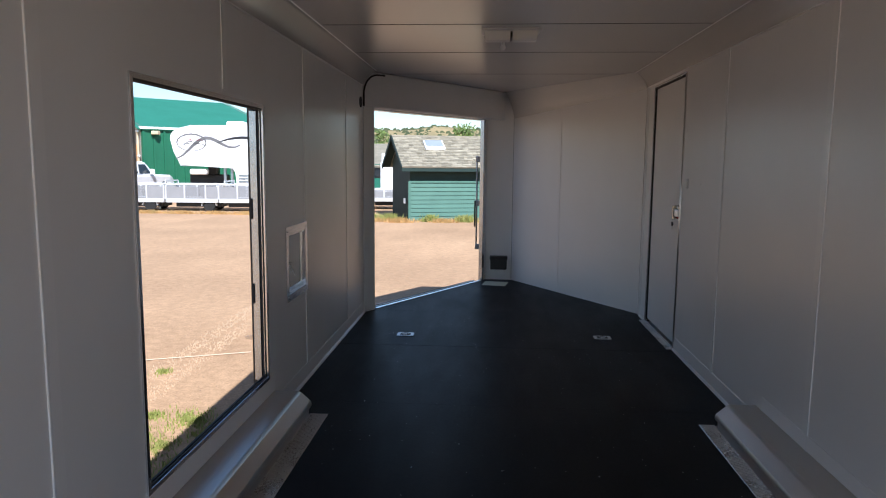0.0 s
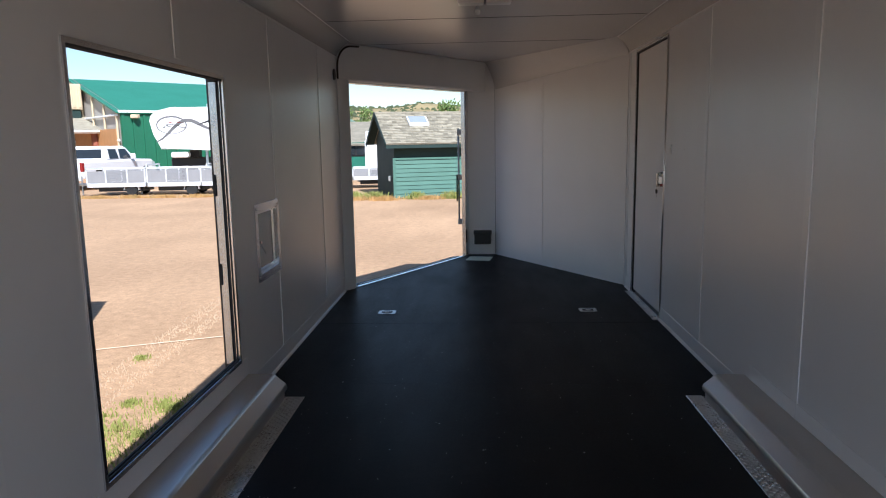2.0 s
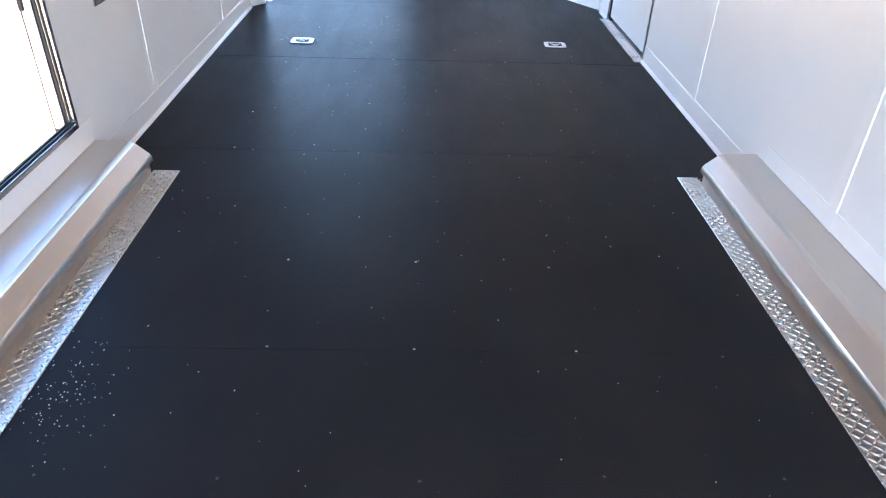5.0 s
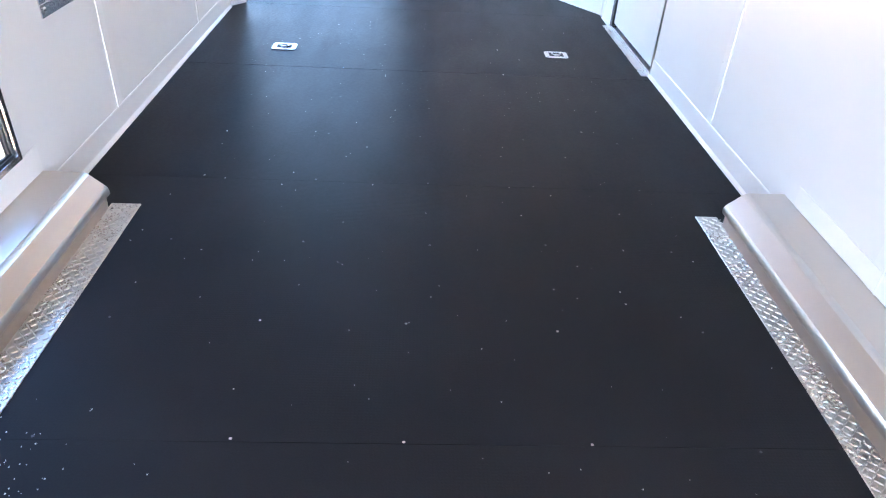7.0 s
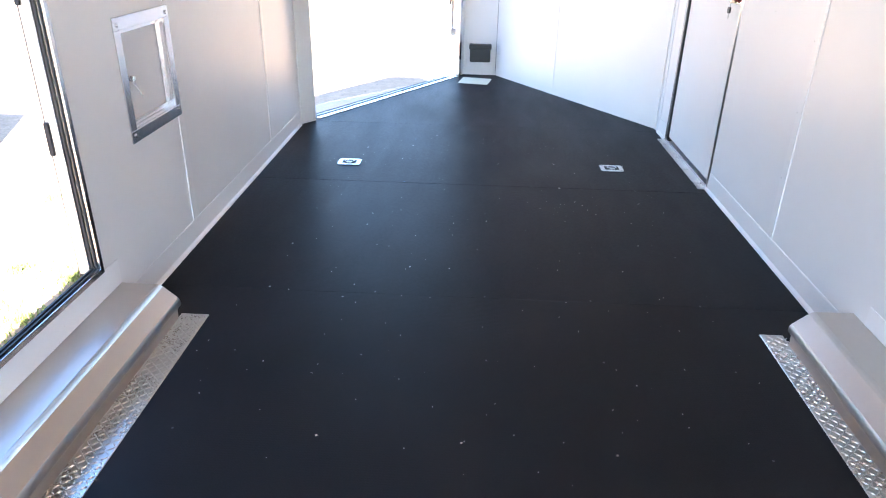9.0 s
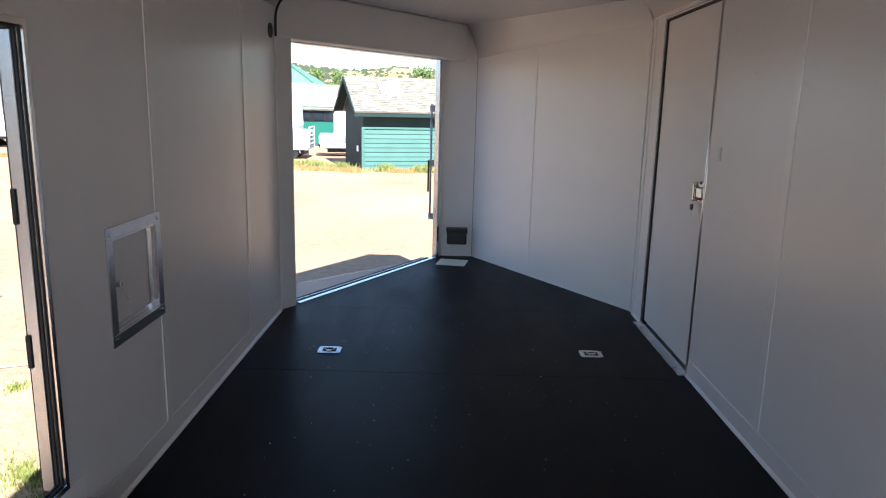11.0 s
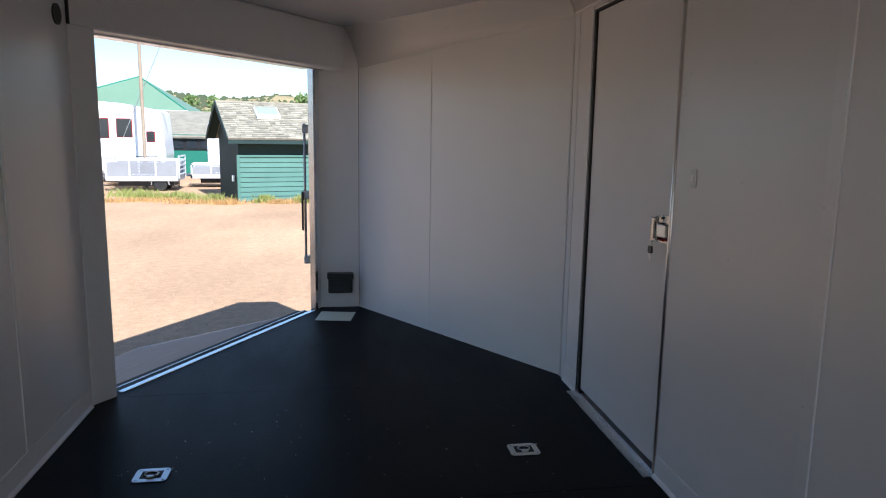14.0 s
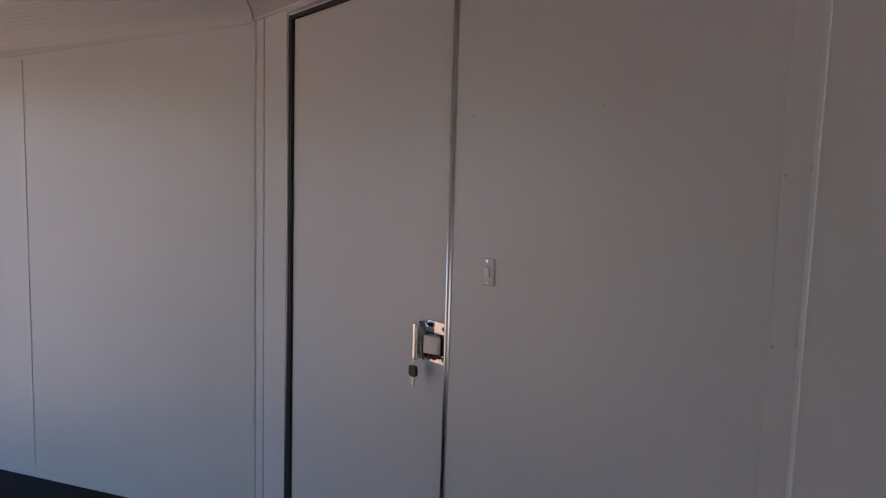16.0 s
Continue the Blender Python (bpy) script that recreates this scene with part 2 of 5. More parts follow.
def side_wall(name, sx, holes, seam_ys, label):
    """A side wall: a core with openings, inner skin panels and seam battens as parts."""
    wall = thing(name, label, "wall", kind="structure")
    xi, xo = sx * (W + 0.004), sx * (W + T)
    bm = bmesh.new()
    tiled(bm, min(xi, xo), max(xi, xo), REAR, YC + 0.02, -0.15, CEIL + 0.05, [(a, b, c - 0.052 if sx < 0 else c, d) for a, b, c, d in holes])
    part("wall_core", bm, PLATE_OUT, wall)
    edges = [REAR] + seam_ys + [YC - 0.01]
    pa, pb = min(sx * W, xi), max(sx * W, xi)
    for i in range(len(edges) - 1):
        bm = bmesh.new()
        tiled(bm, pa, pb, edges[i] + 0.001, edges[i + 1] - 0.001, 0.0, COVE_Z + 0.03, holes)
        part("wall_panel", bm, WHITE_WALL, wall)
    for y in seam_ys:
        spans = [(BASE_TOP, COVE_Z)]
        for h in holes:
            if h[0] - 0.06 < y < h[1] + 0.03:
                spans = [(h[3] + 0.03, COVE_Z)] + ([(BASE_TOP, h[2] - 0.03)] if h[2] > 0.3 else [])
        for s0, s1 in spans:
            x_in, x_out = sx * (W - 0.0025), sx * (W + 0.002)
            boxpart("seam_batten", (min(x_in, x_out), max(x_in, x_out), y - 0.003, y + 0.05, s0, s1), WHITE_TRIM, wall, bev=0.001)
            x_in = sx * (W - 0.005)
            boxpart("seam_bead", (min(x_in, x_out), max(x_in, x_out), y - 0.004, y + 0.004, s0, s1), BEAD, wall, bev=0.0015, seg=2)
    return wall


side_wall("wall_left", -1, [ESC, HATCH], [0.52, 1.73, 2.94, 4.16, 5.355], "white aluminium panelled wall with seam strips and an escape opening")
side_wall("wall_right", 1, [DOOR], [0.55, 1.76, 2.97, 4.20], "white aluminium panelled wall with seam strips and a side door")


def slanted(name, p, q, z0, z1, t0, t1, material, parent=None, label="", bev=0.0):
    """An upright slab from plan point p to q; t0 and t1 are its offsets outwards (to the left of the way from p to q)."""
    p, q = Vector((*p, 0)), Vector((*q, 0))
    u = (q - p)
    m = Matrix.Translation(p) @ Matrix.Rotation(math.atan2(u.y, u.x), 4, "Z")
    return boxpart(name, (0, u.length, min(t0, t1), max(t0, t1), z0, z1), material, parent, label, bev, at=m)


# right side of the nose
nose = thing("wall_front_right", "white panelled slanted nose wall with one seam", "wall", kind="structure")
A, B = (W - 0.005, YC), (TX - 0.005, TY)
SA = Vector(A).lerp(Vector(B), 0.58)
slanted("wall_core", A, B, -0.15, CEIL + 0.05, -0.004, -T, PLATE_OUT, nose)
slanted("wall_panel", A, SA, 0.0, CEIL - 0.02, 0.0, -0.004, WHITE_WALL, nose)
slanted("wall_panel", SA, B, 0.0, CEIL - 0.02, 0.0, -0.004, WHITE_WALL, nose)
n_in = Vector((-(B[1] - A[1]), B[0] - A[0])).normalized()
u_in = (Vector(B) - Vector(A)).normalized()
slanted("seam_batten", SA - u_in * 0.009, SA + u_in * 0.009, 0.05, 1.86, 0.0035, -0.001, WHITE_TRIM, nose, bev=0.0022)
slanted("baseboard", A, B, 0.0, 0.010, 0.005, 0.0, WHITE_TRIM, nose)
corner_post = boxpart("corner_trim", (W - 0.004, W, 6.16, 6.235, 0.0, 1.97), WHITE_VINYL, nose, bev=0.002)
boxpart("corner_bead", (W - 0.014, W - 0.002, 6.225, 6.245, 0.0, 1.97), WHITE_TRIM, nose, bev=0.004)

# blunt tip
tip = thing("wall_front_tip", "narrow white wall at the blunt tip of the nose", "wall", kind="structure")
boxpart("wall_core", (-TX - 0.09, TX + 0.06, TY + 0.004, TY + T, -0.15, CEIL + 0.05), PLATE_OUT, tip)
boxpart("wall_panel", (-TX - 0.02, TX - 0.008, TY, TY + 0.004, 0.0, CEIL), WHITE_WALL, tip)
boxpart("baseboard", (-TX - 0.02, TX - 0.008, TY - 0.006, TY, 0.0, 0.012), WHITE_TRIM, tip)

# left side of the nose: ramp door frame
HA, HB = Vector((-1.214, 6.06)), Vector((0.04, 7.865))
hu = (HB - HA).normalized()
hn = Vector((-hu.y, hu.x))
front = thing("wall_front_left", "white slanted front wall framing an open ramp doorway", "wall", kind="structure")
JL = HA + hu * 0.137
OUT = 0.16
slanted("header", HA, HB, 1.795, CEIL - 0.001, 0.0, 0.14, WHITE_VINYL, front, bev=0.010)
slanted("header_soffit", JL, HB - hu * 0.25, 1.785, 1.797, 0.10, OUT + 0.03, ALU, front)
slanted("header_skin", HA, HB, 1.80, CEIL + 0.05, OUT, OUT + 0.03, PLATE_OUT, front)
slanted("door_post", HA, JL, 0.0, 1.80, 0.0, 0.03, WHITE_VINYL, front, bev=0.004)
slanted("jamb", JL - hu * 0.05, JL - hu * 0.002, -0.15, 1.80, 0.03, OUT + 0.02, WHITE_TRIM, front)
JR = Vector((-0.205, 7.865))
slanted("jamb_right", JR, JR + hu * 0.03, -0.10, 1.80, -0.012, 0.035, ALU, front, "bright aluminium jamb")
slanted("return_panel", JR + hu * 0.03 - hn * 0.004, Vector((-TX - 0.01, TY)), 0.0, 1.86, 0.0, 0.03, WHITE_VINYL, front)
TH0 = Vector((-1.13, 6.225))
TH1 = Vector((-0.205, 7.835))
slanted("threshold", TH0, TH1, -0.02, 0.005, -0.008, 0.028, BRIGHT_ALU, front, "bright aluminium threshold strip", 0.002)
slanted("threshold_edge", TH0, TH1, -0.15, -0.008, 0.028, 0.085, HINGE_WOOD, front, "dark brown hinge rail")
slanted("hinge_strip", TH0, TH1, -0.03, -0.004, 0.085, 0.097, SATIN, front, "thin bright hinge strip", 0.001)
slanted("threshold_edge", TH0, TH1, -0.15, -0.014, 0.097, 0.150, HINGE_WOOD, front, "dark brown hinge rail")

# seal round the upper left corner of the header
cu = bpy.data.curves.new("seal", "CURVE")
cu.dimensions, cu.bevel_depth, cu.bevel_resolution = "3D", 0.008, 3
sp = cu.splines.new("POLY")
pts = [(-1.208, 6.055, 1.80), (-1.208, 6.055, 1.90)]
for k in range(9):
    a = k / 8 * math.pi / 2
    pts.append((-1.208 + 0.10 * (1 - math.cos(a)), 6.055 + 0.145 * (1 - math.cos(a)), 1.90 + 0.175 * math.sin(a)))
pts.append((-1.06, 6.268, 2.08))
sp.points.add(len(pts) - 1)
for s, c in zip(sp.points, pts):
    s.co = (*c, 1)
seal = new("door_seal", cu)
cu.materials.append(BLACK)
tagged(seal, "black rubber seal curving round the ramp door header", "seal", kind="structure")

# rear: unseen, assumed open and set close so daylight reaches the near walls
rear = thing("wall_rear", "unseen rear frame, added open to let in daylight from behind", "wall", kind="structure")
boxpart("header", (-W - T, W + T, REAR - 0.08, REAR - 0.001, 2.0, CEIL + 0.06), WHITE_VINYL, rear)
boxpart("post", (-W - T, -W + 0.04, REAR - 0.08, REAR - 0.001, -0.15, 2.0), WHITE_VINYL, rear)
boxpart("post", (W - 0.04, W + T, REAR - 0.08, REAR - 0.001, -0.15, 2.0), WHITE_VINYL, rear)

# ceiling, one mesh of panels with open joints, and its coves
bm = bmesh.new()
cs = [REAR, 0.33, 1.60, 2.87, 4.14, 5.13, 6.31]
for i in range(len(cs) - 1):
    box(bm, -W, W, cs[i] + 0.003, cs[i + 1] - 0.003, CEIL, CEIL + 0.012)
prism(bm, [(-W, 6.313), (W, 6.313), (0.2, TY + 0.05), (-0.2, TY + 0.05)], CEIL, CEIL + 0.012)
box(bm, -W - T, W + T, REAR, 6.25, CEIL + 0.012, CEIL + 0.06)
prism(bm, [(-W - T, 6.25), (W + T, 6.25), (0.2, TY + T), (-0.2, TY + T)], CEIL + 0.012, CEIL + 0.06)
ceiling = part("ceiling", bm, DIM_CEIL)
tagged(ceiling, "glossy white aluminium ceiling panels with cross seams", "ceiling", kind="structure")


for y in cs[1:]:
    ob = boxpart("trim_ceiling_seam", (-W + 0.03, W - 0.03, y - 0.0034, y + 0.0034, CEIL - 0.0015, CEIL + 0.011), BLACK)
    tagged(ob, "dark seam strip between ceiling panels", "seam", kind="structure")


def cove(name, sx, y1):
    bm = bmesh.new()
    ring = [(sx * W, COVE_Z), (sx * (W - 0.003), COVE_Z)]
    for k in range(7):
        a = k / 6
        ring.append((sx * (W - 0.004 - (W - COVE_X) * a ** 1.25), COVE_Z + 0.004 + (CEIL - 0.004 - COVE_Z) * a ** 0.8))
    ring += [(sx * COVE_X, CEIL), (sx * W, CEIL)]
    extrude_y(bm, ring, REAR, y1)
    ob = part(name, bm, DIM_CEIL, smooth=True)
    bm = bmesh.new()
    box(bm, min(sx * (W - 0.006), sx * W), max(sx * (W - 0.006), sx * W), REAR, y1, COVE_Z - 0.004, COVE_Z + 0.004)
    part("cove_lip", bm, WHITE_TRIM, ob)
    bm = bmesh.new()
    rod(bm, (sx * COVE_X, REAR, CEIL), (sx * COVE_X, y1, CEIL), 0.004, 6)
    part("cove_lip", bm, WHITE_TRIM, ob)
    return tagged(ob, "white curved cove between wall and ceiling", "cove", kind="structure")


cove("trim_cove_left", -1, 6.07)
cove("trim_cove_right", 1, 6.25)
bm = bmesh.new()
L = (Vector(B) - Vector(A)).length
ring = [(0.0, 1.90), (0.004, 1.90)] + [(0.005 + 0.12 * (k / 14) ** 1.25, 1.905 + 0.195 * (k / 14) ** 0.8) for k in range(15)] + [(0.0, CEIL)]
va = [bm.verts.new((0.0, x, CEIL - (CEIL - z) * 0.135 / 0.2)) for x, z in ring]
vb = [bm.verts.new((L, x, CEIL - (CEIL - z) * 0.28 / 0.2)) for x, z in ring]
bm.faces.new(va)
bm.faces.new(vb[::-1])
for i in range(len(ring)):
    bm.faces.new((va[i], va[(i + 1) % len(ring)], vb[(i + 1) % len(ring)], vb[i]))
au = Vector(B) - Vector(A)
ob = part("trim_cove_nose", bm, DIM_CEIL, at=Matrix.Translation((*A, 0)) @ Matrix.Rotation(math.atan2(au.y, au.x), 4, "Z"))
tagged(ob, "white curved cove above the slanted nose wall", "cove", kind="structure")

# base trim along the side walls
for sx, spans in ((-1, [(REAR, ESC[0] - 0.2), (3.53, 6.04)]), (1, [(REAR, 0.95), (3.53, DOOR[0] - 0.02), (DOOR[1] + 0.02, 6.17)])):
    for y0, y1 in spans:
        bm = bmesh.new()
        sec = [(sx * W, 0.0), (sx * (W - 0.017), 0.0), (sx * (W - 0.015), 0.007), (sx * (W - 0.006), 0.016), (sx * (W - 0.0035), BASE_TOP - 0.004), (sx * (W - 0.002), BASE_TOP), (sx * W, BASE_TOP)]
        extrude_y(bm, sec, y0, y1)
        ob = part("baseboard", bm, WHITE_TRIM)
        tagged(ob, "white aluminium kick trim along the floor", "baseboard", kind="structure")


# ---- escape opening frame ----
def ring_frame(bm, sx, x0, x1, y0, y1, z0, z1, w):
    a, b = min(sx * x0, sx * x1), max(sx * x0, sx * x1)
    box(bm, a, b, y0 - w, y0, z0 - w, z1 + w)
    box(bm, a, b, y1, y1 + w, z0 - w, z1 + w)
    box(bm, a, b, y0, y1, z1, z1 + w)
    box(bm, a, b, y0, y1, z0 - w, z0)


esc = thing("window_1", "open escape doorway with aluminium frame and black seals", "doorway", kind="structure")
y0, y1, z0, z1 = ESC
bm = bmesh.new()
ring_frame(bm, -1, W - 0.006, W + 0.003, y0 + 0.010, y1 - 0.010, z0 + 0.010, z1 - 0.010, 0.018)
part("frame_lip", bm, ALU, esc)
bm = bmesh.new()
ring_frame(bm, -1, W + 0.003, W + 0.008, y0 + 0.016, y1 - 0.016, z0 + 0.016, z1 - 0.016, 0.018)
part("door_seal", bm, BLACK, esc)
bm = bmesh.new()
ring_frame(bm, -1, W + 0.008, W + 0.014, y0 + 0.012, y1 - 0.012, z0 + 0.012, z1 - 0.012, 0.014)
part("frame", bm, ALU, esc)
bm = bmesh.new()
ring_frame(bm, -1, W + 0.014, W + 0.021, y0 + 0.018, y1 - 0.018, z0 + 0.018, z1 - 0.018, 0.02)
part("door_seal", bm, BLACK, esc)
bm = bmesh.new()
ring_frame(bm, -1, W + 0.021, W + 0.050, y0 + 0.010, y1 - 0.010, z0 - 0.040, z1 - 0.010, 0.012)
part("outer_frame", bm, BLACK, esc)
# hinge strip of the folded-back escape door, with latch slots
boxpart("door_edge", (-W - 0.060, -W - 0.024, y1 - 0.020, y1 - 0.009, z0 - 0.004, z1 - 0.02), ZINC_PALE, esc, "pale zinc hinge strip", 0.002)
for z in (1.04, 0.62):
    boxpart("latch", (-W - 0.064, -W - 0.049, y1 - 0.026, y1 - 0.019, z, z + 0.10), BLACK, esc, "black latch", 0.002)
boxpart("sill_flange", (-W, -W + 0.004, y0 - 0.15, y1 + 0.10, 0.138, z0 - 0.006), WHITE_TRIM, esc, bev=0.001)


# ---- wheel boxes with tread plate ----
def wheel_box(sx):
    wb = thing("wheel_box", "brushed aluminium wheel box with tread plate along its foot", "wheel box", group="wheel boxes")
    ye, yb = 3.525, 0.9
    inner, end = (0.947, 3.560) if sx < 0 else (0.966, 3.586)
    # upright foot, rounded lip, sloping shoulder and flat top
    half = [(W, 0.0), (1.042, 0.0), (1.040, 0.050), (1.033, 0.052), (1.027, 0.057), (1.0250, 0.064), (1.0255, 0.072), (1.0280, 0.080), (1.0325, 0.087),
            (1.078, 0.127), (1.083, 0.1305), (1.089, 0.1335), (1.097, 0.1352), (W, 0.1365)]
    bm = bmesh.new()
    extrude_y(bm, [(sx * x, z) for x, z in half], yb, ye)
    for f in bm.faces:
        zs = [v.co.z for v in f.verts]
        f.smooth = len(f.verts) == 4 and min(zs) > 0.049 and f.calc_area() < 0.012 * (ye - yb)
    part("cover", bm, SHEET, wb)
    bm = bmesh.new()
    x0, x1 = sorted((sx * inner, sx * 1.046))
    box(bm, x0, x1, yb, end, 0.0, 0.004, 0.0018)
    plate = part("tread_plate", bm, TREAD, wb)
    # raised bars of the tread pattern
    bm = bmesh.new()
    k = 0
    y = 1.6
    while y < end - 0.016:
        for c in range(5):
            x = inner + 0.011 + c * 0.0172
            ang = radians(47 if (k + c) % 2 else -47)
            m = Matrix.Translation((sx * x, y, 0.004)) @ Matrix.Rotation(ang, 4, "Z") @ Matrix.Diagonal((0.0027, 0.0105, 0.0032, 1))
            vs = [bm.verts.new(m @ Vector(v)) for v in ((-1, 0, 0), (0, -1, 0), (1, 0, 0), (0, 1, 0), (0, -0.55, 1), (0, 0.55, 1))]
            for f in ((0, 1, 4), (1, 2, 4, 5), (2, 3, 5), (3, 0, 4, 5)):
                bm.faces.new([vs[i] for i in f])
        y += 0.0172
        k += 1
    ob = part("tread_bar", bm, TREAD, wb, "raised bars of the tread plate")
    ob["kind"] = "stuff"
    return wb


wheel_box(-1)
wheel_box(1)
ob = boxpart("trim_wheel_box", (W - 0.004, W, 1.0, 3.45, 0.138, 0.205), WHITE_TRIM, bev=0.001)
tagged(ob, "white flat trim strip above the wheel box", "trim", kind="structure")

# ---- side door ----
y0, y1, z0, z1 = DOOR
door = thing("door_1", "closed white trailer side door with chrome latch", "door", kind="structure")
boxpart("leaf", (W + 0.010, W + 0.045, y0 + 0.005, y1 - 0.013, z0 + 0.03, z1 - 0.013), WHITE_WALL, door, bev=0.003)
boxpart("gasket", (W - 0.001, W + 0.030, y1 - 0.0125, y1 - 0.003, z0 + 0.02, z1 - 0.003), BLACK, door, "black rubber gasket")
boxpart("gasket", (W - 0.001, W + 0.030, y0 + 0.006, y1 - 0.0126, z1 - 0.0125, z1 - 0.003), BLACK, door, "black rubber gasket")
boxpart("gap_seal", (W + 0.046, W + 0.06, y0, y1, z0, z1), BLACK, door, "black seal behind the leaf")
bm = bmesh.new()
rod(bm, (W, y0 - 0.007, 0.0), (W, y0 - 0.007, z1), 0.0085, 16)
part("edge_trim", bm, POLISHED, door, "bright rounded aluminium edge", True)
boxpart("frame", (W - 0.008, W + 0.05, y1 - 0.002, y1 + 0.014, 0.0, z1 + 0.014), ALU, door, bev=0.003)
boxpart("frame", (W - 0.008, W + 0.05, y0 - 0.006, y1, z1 - 0.002, z1 + 0.014), ALU, door, bev=0.003)
boxpart("sill", (W - 0.050, W + 0.01, y0 - 0.02, y1 + 0.03, 0.0, 0.004), TREAD, door, "aluminium sill plate")
boxpart("sill_step", (W - 0.004, W + 0.046, y0, y1, -0.02, 0.016), ALU, door)
# latch
def rounded_plate(bm, x0, x1, y0, y1, z0, z1, r, n=5):
    """A thin upright plate facing along x, with rounded corners."""
    ring = []
    for cy, cz, a0 in ((y1 - r, z1 - r, 0), (y0 + r, z1 - r, 90), (y0 + r, z0 + r, 180), (y1 - r, z0 + r, 270)):
        for k in range(n):
            a = radians(a0 + 90 * k / (n - 1))
            ring.append((cy + r * math.cos(a), cz + r * math.sin(a)))
    lo, hi = [bm.verts.new((x0, y, z)) for y, z in ring], [bm.verts.new((x1, y, z)) for y, z in ring]
    bm.faces.new(lo)
    bm.faces.new(hi[::-1])
    for i in range(len(ring)):
        j = (i + 1) % len(ring)
        bm.faces.new((lo[i], hi[i], hi[j], lo[j]))


bm = bmesh.new()
rounded_plate(bm, W + 0.004, W + 0.010, 5.067, 5.150, 0.932, 1.040, 0.010)
lat = part("latch", bm, LATCH, door, "chrome paddle latch")
boxpart("paddle_recess", (W + 0.001, W + 0.006, 5.070, 5.098, 0.955, 1.008), BLACK_PL, lat, "dark recess beside the paddle", 0.002)
bm = bmesh.new()
v = box(bm, W - 0.020, W + 0.003, 5.082, 5.134, 0.955, 1.006)
for c in v:
    if c.co.x < W and c.co.y < 5.1:
        c.co.x += 0.012
bmesh.ops.bevel(bm, geom=list(bm.edges), offset=0.004, segments=2, affect="EDGES", profile=0.5)
part("paddle", bm, STEEL, lat, "satin steel paddle")
# hollow upright rib and the pull bar beside it
bm = bmesh.new()
rib = [(W + 0.006, 5.136), (W - 0.012, 5.137), (W - 0.014, 5.141), (W - 0.006, 5.148), (W - 0.005, 5.156), (W - 0.012, 5.164), (W - 0.010, 5.168), (W + 0.006, 5.169)]
prism(bm, rib, 0.934, 1.034)
part("rib", bm, LATCH, lat)
boxpart("pull_handle", (W - 0.028, W - 0.016, 5.156, 5.172, 0.932, 1.030), LATCH, lat, bev=0.004, seg=3)
for z in (0.934, 1.012):
    boxpart("handle_stud", (W - 0.017, W + 0.010, 5.157, 5.171, z, z + 0.016), LATCH, lat, bev=0.002)
for dy in (0.0, 0.022):
    boxpart("lock_tab", (W - 0.012, W + 0.004, 5.098 + dy, 5.108 + dy, 0.941, 0.953), RED, lat, "red lock tab", 0.004)
for y, z in ((5.078, 1.026), (5.128, 1.029), (5.078, 0.946)):
    bm = bmesh.new()
    rod(bm, (W + 0.004, y, z), (W + 0.002, y, z), 0.0055, 10)
    part("screw", bm, BLACK, lat)
key = thing("key", "small black-headed key hanging from the door latch", "key")
bm = bmesh.new()
rounded_plate(bm, W - 0.026, W - 0.018, 5.156, 5.186, 0.884, 0.914, 0.009)
part("key_head", bm, BLACK_PL, key)
boxpart("key_blade", (W - 0.0235, W - 0.0205, 5.166, 5.176, 0.858, 0.885), ZINC, key)
boxpart("key_ring", (W - 0.0225, W - 0.0195, 5.168, 5.172, 0.912, 0.934), ZINC, key)

# switch by the door
sw = boxpart("light_switch", (W - 0.005, W, 4.892, 4.935, 1.163, 1.228), WHITE_VINYL, bev=0.002)
tagged(sw, "small white rocker switch plate on the wall", "switch")
boxpart("rocker", (W - 0.009, W - 0.004, 4.903, 4.924, 1.182, 1.208), LENS, sw, bev=0.002)
for z in (1.170, 1.221):
    bm = bmesh.new()
    rod(bm, (W - 0.0045, 4.9135, z), (W - 0.0065, 4.9135, z), 0.004, 8)
    part("screw", bm, ZINC, sw)

# little fixing screws on the seam strips
for wall_name, sx, ys in (("wall_right", 1, [4.205, 4.243]), ("wall_left", -1, [4.165, 4.203])):
    host = bpy.data.objects[wall_name]
    me = None
    for i, z in enumerate((0.35, 0.62, 0.89, 1.16, 1.43, 1.70)):
        for y in ys:
            if me is None:
                bm = bmesh.new()
                rod(bm, (0, 0, 0), (-0.002, 0, 0), 0.003, 6)
                me = mesh_of("screw", bm, ZINC)
            s = new("screw", me)
            s.location = (sx * (W - 0.0025), y, z + (0.012 if y == ys[0] else 0))
            s.parent = host

host = bpy.data.objects["wall_right"]
for y, z in ((4.62, 1.20), (4.60, 1.56), (4.985, 1.56), (6.02, 1.22), (4.66, 0.95)):
    s = new("screw", me)
    s.location, s.parent = (W, y, z), host

# ---- hatch on the left wall ----
hy0, hy1, hz0, hz1 = 3.763, 4.188, 0.548, 0.965
hatch = thing("access_hatch", "small white access hatch in a riveted aluminium frame", "hatch")
w = 0.042
for b in [(hy0, hy1, hz1 - w, hz1), (hy0, hy1, hz0, hz0 + w), (hy0, hy0 + w, hz0 + w, hz1 - w), (hy1 - w, hy1, hz0 + w, hz1 - w)]:
    boxpart("frame_bar", (-W, -W + 0.006, *b), ALU, hatch, bev=0.0015)
